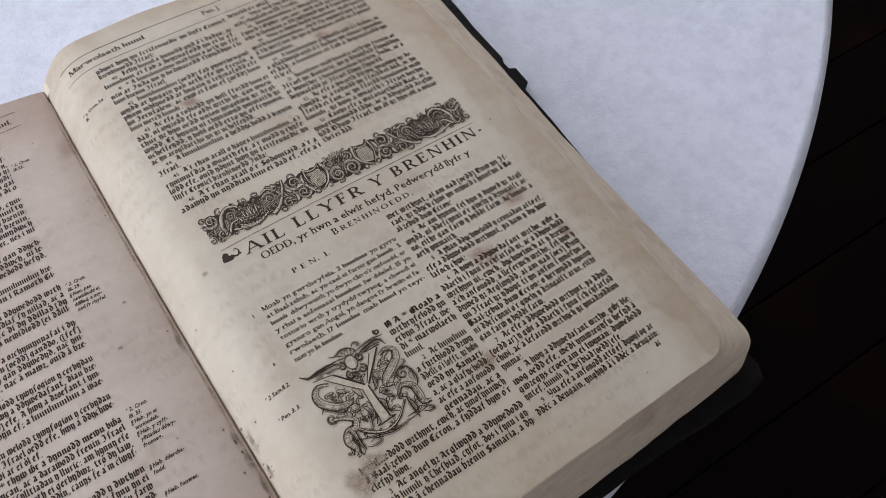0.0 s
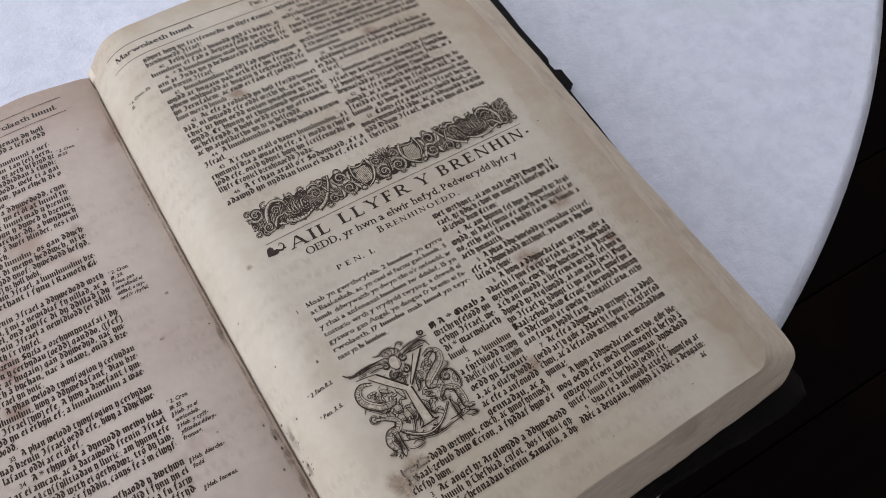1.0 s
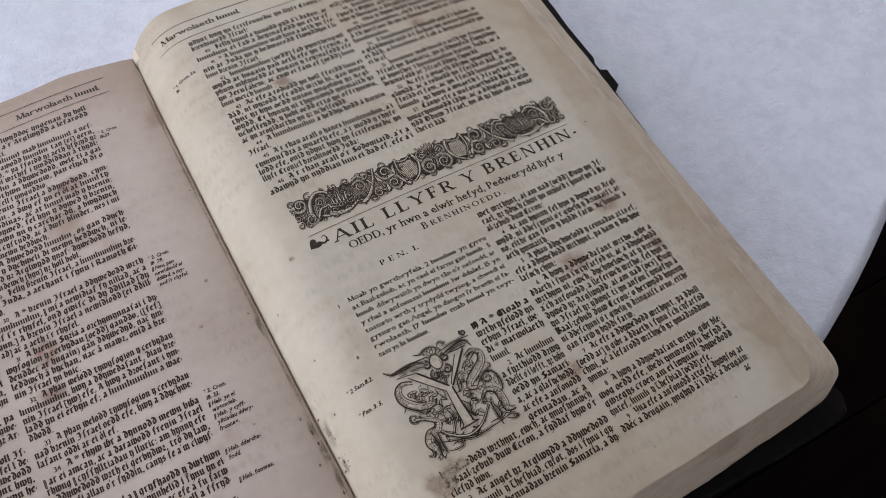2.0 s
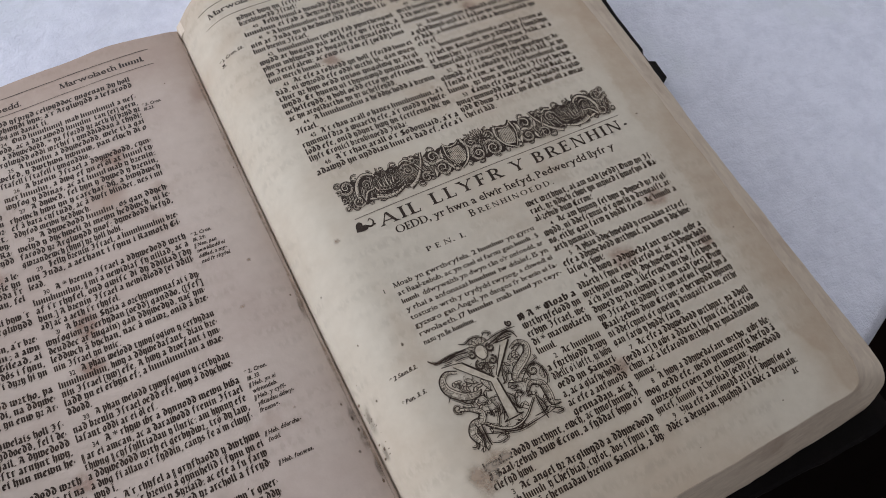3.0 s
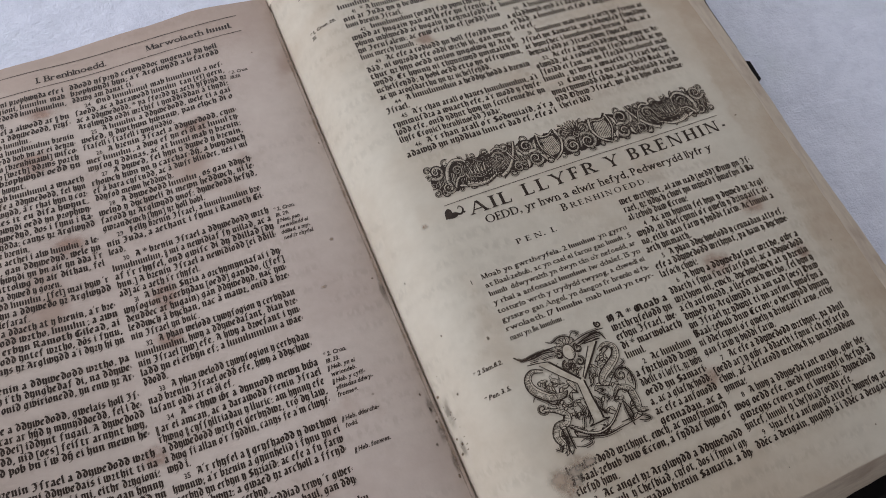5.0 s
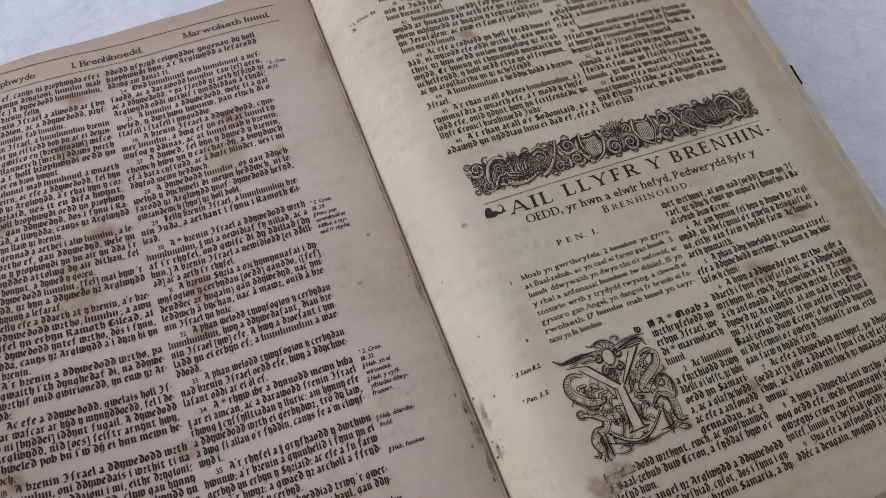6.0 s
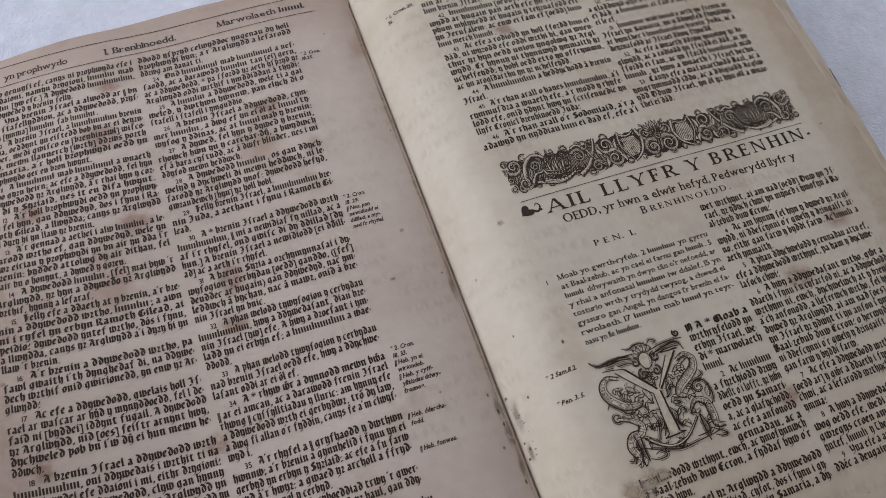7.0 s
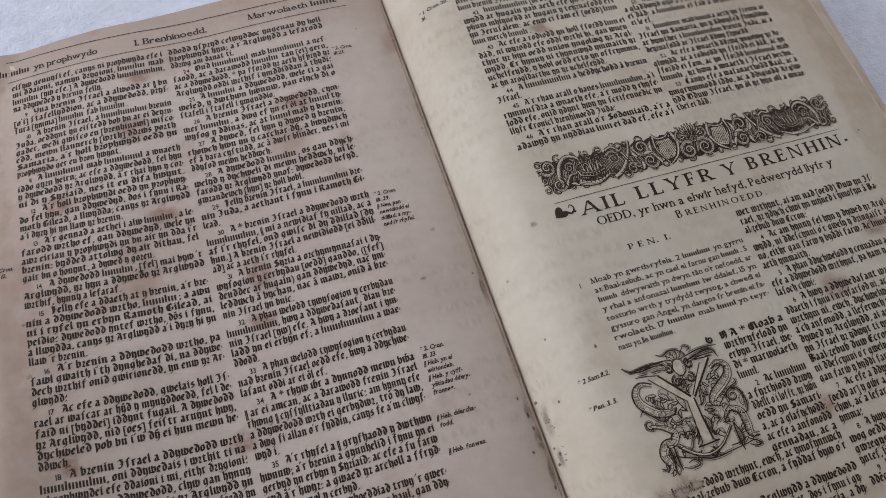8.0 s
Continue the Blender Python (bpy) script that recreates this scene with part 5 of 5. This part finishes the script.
def body(pts, fat, hatch=0.95):
    """A beast's rounded body: fullest past the middle, shaded with short cuts on its lower side."""
    path = curve(pts, 84)
    n = len(path)
    w = [fat * (0.30 + 0.70 * math.sin(math.pi * (i / (n - 1)) ** 1.25)) for i in range(n)]
    cut.level += 0.0016
    cut.blank.ribbon(cut.put(path), w, 0.030 + cut.level)
    cut.line(side_of(path, [q / 2 for q in w]), 0.42, 0.0312)
    cut.line(side_of(path, [-q / 2 for q in w]), 0.62, 0.0312)
    for i in range(2, n - 2):
        (x, y), (x2, y2) = path[i], path[i + 1]
        d = math.hypot(x2 - x, y2 - y) or 1.0
        nx, ny, q = (y2 - y) / d, -(x2 - x) / d, w[i]
        f = hatch * random.uniform(0.2, 1.0)
        cut.line([(x + nx * q * 0.5, y + ny * q * 0.5), (x + nx * q * (0.5 - f * 0.5), y + ny * q * (0.5 - f * 0.5)), (x + nx * q * (0.5 - f) + 0.15 * ny, y + ny * q * (0.5 - f))],
                 [0.30, 0.24, 0.08], 0.0313)
    cut.line(side_of(path, [q * 0.22 for q in w])[6:-6], 0.26, 0.0314)
    for i in range(6, n - 8, 4):      # spots along the back
        x, y = side_of(path, [q * random.uniform(0.0, 0.3) for q in w])[i]
        cut.line([(x - 0.22, y), (x, y + 0.12), (x + 0.25, y)], 0.24, 0.0314)


foliage([(13.8, 31.5), (14.4, 27.0), (17.6, 22.6), (16.6, 16.9), (17.2, 10.4)], 3.4, 1.4, 8)
foliage([(10.2, 8.1), (14.0, 4.6), (20.5, 2.6), (27.7, 3.4), (35.2, 8.3)], 2.6, 1.1, 12)
foliage([(31.6, 32.2), (29.4, 27.0), (28.6, 21.0), (29.6, 14.0), (29.0, 8.4)], 3.2, 1.3, 8)
foliage([(4.0, 9.0), (4.6, 0.9)], 3.0, 1.3, 8)
foliage([(6.0, 33.0), (9.0, 30.0), (12.0, 28.0)], 3.0, 1.3, 9)
foliage([(39.0, 34.0), (36.5, 31.0), (36.0, 27.5)], 2.8, 1.2, 9)
foliage([(8.0, 21.0), (12.5, 18.5), (13.5, 13.0)], 3.0, 1.3, 10)
foliage([(40.0, 23.5), (37.0, 21.0), (35.0, 10.0)], 3.0, 1.3, 10)
foliage([(41.5, 10.0), (39.6, 3.0)], 3.0, 1.3, 14)
foliage([(24.5, 37.0), (22.9, 33.2), (25.9, 29.8)], 2.4, 1.0, 9)
# curls, beasts and tools
cut.leaf((17.3, 28.9), (19.3, 22.2), 2.2)
cut.leaf((10.6, 31.7), (14.2, 28.1), 2.0)
cut.leaf((29.0, 29.3), (26.4, 22.3), 1.8)
cut.leaf((5.7, 3.4), (5.5, -1.0), 2.0)
cut.leaf((38.4, 31.5), (37.3, 26.5), 2.2)
cut.leaf((44.1, 17.1), (46.1, 22.6), 2.2)
cut.leaf((37.9, 34.3), (41.9, 35.7), 1.6)
cut.leaf((6.9, 29.5), (8.7, 31.5), 1.5)
cut.leaf((39.5, 14.4), (40.0, 17.2), 1.6)
cut.leaf((36.0, 34.1), (33.0, 31.9), 1.5)
cut.scroll(spiral(2.3, 21.3, 2.8, 1.4, 0.0, -1), 1.0, 0.34)
cut.scroll(spiral(41.3, 22.5, 2.8, 1.4, 0.7, 1), 1.0, 0.34)
cut.scroll(spiral(23.1, 3.2, 2.1, 1.4, 1.4, -1), 0.7, 0.34)
cut.scroll(spiral(42.5, 47.6, 1.6, 1.4, 2.1, 1), 0.5, 0.34)
pen([(0.1, 46.8), (3.3, 44.1), (9.8, 44.7), (18.9, 44.7)], 1.1)
pen([(2.0, 44.1), (7.4, 43.2), (13.9, 43.7), (18.5, 42.8)], 0.7)
pen([(5.8, 41.7), (10.1, 41.4), (15.5, 41.4), (18.8, 40.6)], 0.6)
pen([(9.3, 43.5), (13.3, 44.4), (16.9, 43.9), (18.6, 41.7), (16.9, 40.3)], 0.5)
pen([(16.4, 48.1), (19.1, 46.9), (22.4, 48.1), (25.9, 47.7), (29.0, 45.4)], 0.8)
pen([(28.2, 43.9), (34.0, 45.1), (39.7, 45.3), (44.3, 44.9)], 0.7)
pen([(27.4, 41.6), (34.1, 43.5), (40.8, 43.8), (42.8, 39.7)], 0.9)
pen([(28.1, 40.8), (33.4, 42.1), (38.7, 42.4), (41.4, 42.0)], 0.6)
pen([(27.7, 46.6), (29.9, 48.3), (32.0, 47.0), (30.2, 46.0)], 0.6)
body([(9.6, 36.4), (5.0, 37.9), (1.9, 35.6), (1.6, 31.5), (4.0, 27.6), (8.0, 24.6), (13.2, 23.6), (15.4, 25.4)], 3.9)
pen([(-0.2, 25.4), (1.7, 27.1), (4.9, 24.1), (7.9, 21.2), (12.0, 22.0)], 0.7)
pen([(7.7, 31.4), (7.5, 28.0), (9.7, 25.9), (10.5, 23.1)], 0.5)
body([(2.6, 20.4), (7.0, 18.6), (10.6, 15.4), (9.0, 12.2), (5.2, 11.6), (3.0, 8.0), (4.2, 3.4), (2.2, 0.9)], 3.8)
pen([(2.2, 2.9), (1.0, 2.7), (-0.2, 3.6)], 0.7)
pen([(8.2, 11.0), (7.8, 5.1), (8.0, 0.5)], 0.9)
pen([(5.6, 12.6), (6.2, 7.3), (5.3, -0.1)], 0.8)
pen([(7.5, 11.0), (12.4, 8.3), (16.7, 4.4)], 0.6)
cut.scroll(curve([(10.2, 10.1), (14.0, 6.1), (20.5, 3.1), (27.7, 4.8), (35.2, 11.3)]), 1.5, 0.42, False, True)
pen([(3.6, 8.1), (10.7, 4.8), (16.8, 2.8), (23.0, 1.0), (31.5, 1.6), (38.7, 2.2)], 0.7)
pen([(8.6, 1.4), (11.9, 0.0), (15.9, 0.6), (14.2, 3.0), (11.2, 2.3)], 0.6)
pen([(38.7, 2.2), (42.1, 2.6), (44.6, 0.5), (41.9, 0.3), (39.4, 1.7)], 0.7)
body([(37.0, 36.2), (41.2, 37.8), (44.2, 35.2), (43.0, 31.2), (38.6, 28.0), (34.0, 25.2), (32.0, 22.2), (35.0, 20.4)], 3.9)
pen([(34.6, 20.6), (38.1, 23.6), (41.9, 25.8), (45.0, 23.9), (46.1, 18.6), (44.3, 14.4), (41.8, 14.4)], 0.8)
body([(33.6, 14.4), (37.4, 17.6), (41.6, 15.4), (42.2, 10.0), (42.0, 5.6), (45.6, 4.4)], 3.5)
pen([(36.3, 11.8), (36.1, 5.2), (36.5, 0.0)], 0.9)
pen([(36.6, 11.9), (38.0, 7.1), (37.3, 3.9), (31.5, 3.4)], 0.8)
pen([(34.3, 16.1), (33.6, 13.6), (36.4, 12.0)], 0.6)
pen([(44.8, 29.3), (45.2, 27.2), (41.8, 26.3)], 0.6)
pen([(19.6, 36.5), (19.4, 32.6), (22.6, 29.6), (24.4, 30.9)], 0.5)
pen([(30.4, 32.2), (28.8, 27.6), (28.3, 23.9), (25.2, 22.6)], 0.5)
pen([(30.9, 29.6), (31.0, 26.9), (28.5, 25.5)], 0.5)
pen([(20.4, 17.5), (20.9, 12.9), (18.2, 7.9)], 0.8)
pen([(16.9, 18.7), (17.9, 14.1), (16.2, 8.8), (14.9, 6.6)], 0.6)
pen([(14.7, 16.9), (14.5, 12.3), (14.8, 15.2)], 0.6)
pen([(27.6, 20.0), (29.5, 20.2), (31.0, 19.0), (28.7, 18.7), (27.6, 20.0)], 0.7)
pen([(25.4, 18.4), (27.4, 15.1), (26.7, 11.0), (30.2, 7.6)], 0.7)
pen([(28.1, 18.4), (31.9, 15.3), (29.5, 13.9)], 0.6)
pen([(12.7, 21.9), (14.9, 22.0), (15.9, 19.3), (13.1, 19.0), (12.2, 21.0)], 0.5)
pen([(17.2, 19.3), (20.9, 18.6), (21.4, 15.5), (19.7, 14.3)], 0.6)
pen([(18.9, 17.2), (19.0, 13.7), (16.2, 12.6)], 0.5)
pen([(21.2, 16.4), (20.0, 12.5), (17.3, 10.1)], 0.5)
pen([(25.6, 17.0), (25.5, 13.2), (27.2, 9.2)], 0.6)
pen([(20.5, 33.5), (22.8, 34.5), (23.4, 32.1), (21.7, 31.4)], 0.5)
# a plain oval boss at the top between the wings, with curls over it
for k in range(6):
    t = math.pi * (0.12 + 0.152 * k)
    cut.leaf((24.2 + 2.0 * math.cos(t), 43.2 + 1.0 * math.sin(t)), (24.2 + 5.4 * math.cos(t), 43.4 + 4.0 * math.sin(t)), 1.5, 1)
for hand in (1, -1):
    cut.scroll(spiral(24.2 + 4.8 * hand, 40.6, 2.2, 1.3, 1.5, hand), 0.8, 0.34)
    cut.scroll(spiral(24.0 + 3.0 * hand, 34.8, 2.4, 1.4, 1.5, -hand), 0.8, 0.34)
cut.level += 0.003
cut.blank.ribbon(cut.put([(24.2, 36.8 + 0.7 * k) for k in range(11)]), [5.6 * math.sin(math.pi * (k + 0.6) / 11.2) ** 0.6 for k in range(11)], 0.030 + cut.level)
cut.line([(24.2 + 2.8 * math.sin(a), 40.3 + 3.6 * math.cos(a)) for a in [2 * math.pi * k / 24 for k in range(25)]], 0.5, 0.0312)
for k in range(7):
    cut.line([(25.2 + 0.16 * k, 37.4 + 0.9 * k), (26.6 + 0.05 * k, 38.2 + 0.8 * k)], [0.34, 0.12], 0.0313)
# the pale body of the letter
cut.level += 0.004
for path, w in (([(9.6, 41.3), (15.8, 33.9), (22.6, 26.6)], 3.0), ([(22.9, 27.2), (22.8, 17.0), (22.8, 7.6)], 3.8), ([(37.4, 41.3), (31.0, 33.9), (24.4, 26.6)], 2.6)):
    cut.blank.ribbon(cut.put(path), w, 0.030 + cut.level)
# the letter itself: pale, with heavy right edges
cut.level += 0.004
cut.line([(13.7, 39.4), (18.9, 33.1), (23.8, 27.2)], 1.0, 0.034)
cut.line([(9.1, 39.2), (15.0, 32.5), (21.3, 25.8)], 0.5, 0.034)
cut.line([(21.3, 25.8), (20.8, 16.5), (20.3, 8.2)], 0.5, 0.034)
cut.line([(24.7, 26.4), (24.8, 17.3), (25.3, 8.1)], 0.9, 0.034)
cut.line([(17.9, 6.9), (22.5, 7.0), (27.8, 7.3)], 0.7, 0.034)
cut.line([(25.3, 8.1), (26.4, 7.6), (27.8, 7.3)], 0.5, 0.034)
cut.line([(20.3, 8.2), (19.5, 7.5), (17.9, 6.9)], 0.5, 0.034)
cut.line([(33.7, 39.8), (29.2, 33.7), (24.9, 27.6)], 0.5, 0.034)
cut.line([(38.4, 40.5), (32.0, 33.6), (25.3, 26.6)], 1.0, 0.034)
cut.line([(31.8, 41.6), (35.8, 41.2), (40.2, 41.2)], 0.6, 0.034)
cut.line([(4.2, 41.2), (8.9, 40.6), (13.8, 39.5)], 0.5, 0.034)
cut.done("woodcut_initial", "ornate woodcut letter Y wrapped in scrollwork")

flower = Sheet(1)
heart = []
for k in range(28):
    a = 2 * math.pi * k / 28
    hx, hy = 3.4 * math.sin(a) ** 3, 0.24 * (13 * math.cos(a) - 5 * math.cos(2 * a) - 2 * math.cos(3 * a))
    heart.append((30.4 + 0.75 * hy - 0.55 * hx, 17.3 + 0.75 * hx + 0.45 * hy))
flower.shape([(30.9, 17.5)] + heart, [(0, (k + 1) % 28 + 1, k + 1) for k in range(28)])
flower.ribbon(curve([(32.5, 17.5), (35.5, 16.0), (37.2, 18.2), (36.0, 20.2), (34.8, 19.0)]), [1.3 - 0.04 * k for k in range(27)])
flower.ribbon([(36.6, 16.4), (37.2, 16.5), (37.8, 16.4)], [0.5, 1.3, 0.5])
flower.done("leaf_ornament", INK, "small black leaf ornament")

# ---- blots, worm marks and rubbed places ----
def blots(side, places, name, mat, label, lift=None):
    for s, v, r, st in places:
        sheet = Sheet(side)
        fade = sheet.blob(s, v, r, s, st, lift)
        ob = sheet.done(name, mat, label)
        ob.data.attributes.new("fade", "FLOAT", "POINT").data.foreach_set("value", fade)


blots(1, ((21.9, -45.2, 1.1, 0.8), (5.4, -34.0, 0.7, 0.6), (2.5, -60.5, 0.8, 0.6), (1.0, -2.0, 0.9, 0.6), (205.0, -60.0, 0.5, 1), (198.0, 22.0, 0.5, 2), (170.0, -147.0, 0.5, 1),
          (-3.6, -84.0, 1.0, 0.5), (-3.4, -77.0, 0.8, 0.5), (-2.4, -80.0, 0.7, 0.7), (-3.8, -56.0, 1.0, 0.5), (120.0, -147.0, 0.4, 1)), "spot", BLOT, "small dark brown spot")
blots(-1, ((-11.0, -52.0, 1.0, 0.6), (-9.0, -60.0, 1.4, 0.5), (-8.6, -66.0, 1.2, 0.6), (-10.5, 9.5, 0.7, 1.0), (-25.0, 160.0, 0.5, 1), (-9.0, 92.0, 0.8, 0.6),
           (-12.5, -76.0, 1.2, 0.7), (-8.5, -92.0, 1.3, 0.6)), "spot", BLOT, "small dark brown spot")
blots(-1, ((-22.0, 35.0, 1.2, 1.3), (-34.0, 12.0, 1.3, 1.4), (-31.0, -45.0, 0.8, 1), (-209.0, 33.0, 1.2, 1.0), (-208.0, 8.0, 1.4, 1.2)), "stain", RUB, "pale brown stain")
blots(1, ((17.4, 16.4, 2.2, 1.0), (27.5, -118.0, 8.5, 0.9), (35.0, -110.5, 6.0, 1.5), (24.0, -113.0, 7.5, 0.8)), "stain", RUB, "pale brown rubbed stain")
blots(-1, ((-150.0, 128.0, 11.0, 1.4), (-190.0, 92.0, 8.0, 1.2), (-142.0, 158.0, 7.0, 1.6), (-66.0, 122.0, 9.0, 1.5), (-105.0, 34.0, 13.0, 0.8), (-108.0, 12.0, 9.0, 1.0), (-128.0, -38.0, 8.0, 1.1),
           (-196.0, -33.0, 8.0, 0.9), (-142.0, 75.0, 9.0, 1.3)), "stain", RUST, "faint reddish brown stain in the paper")
blots(1, ((176.0, -28.0, 8.0, 1.4), (140.0, -50.0, 9.0, 1.3), (108.0, -98.0, 7.0, 1.2), (186.0, -60.0, 7.0, 0.9), (150.0, 128.0, 6.0, 1.2), (60.0, 120.0, 7.0, 1.3)), "stain", RUST, "faint reddish brown stain in the paper")
# dirt caught in the fold
dirt = random.Random(41)
blots(1, [(dirt.uniform(-3.6, -0.5), dirt.triangular(-100, -42, -72), dirt.uniform(0.2, 0.45), dirt.uniform(0.5, 1.6)) for _ in range(12)], "spot", BLOT, "small dark speck of dirt in the fold")
blots(-1, ((-8.6, -58.0, 8.0, 0.30), (-8.4, -71.0, 7.0, 0.34), (-8.0, -86.0, 6.0, 0.28), (-8.2, 2.0, 9.0, 0.20)), "grime", GRIME, "dark grime beside the fold")
blots(1, ((-2.6, -66.0, 8.0, 0.20), (-2.6, -82.0, 5.0, 0.25)), "grime", GRIME, "dark grime beside the fold")
# narrow overlapping strips make a thin brown line along the whole fold
blots(-1, [(-6.9, v, 34.0, 0.032) for v in (150.0, 105.0, 60.0, 15.0, -30.0, -75.0, -120.0)], "stain", RUB, "thin brown line along the fold")
blots(1, ((32.0, -112.4, 4.0, 1.3), (39.0, -111.2, 3.0, 1.4), (31.0, -117.0, 2.6, 1.3)), "worn_patch", RUBBED, "paper where the print is rubbed away", 0.12)
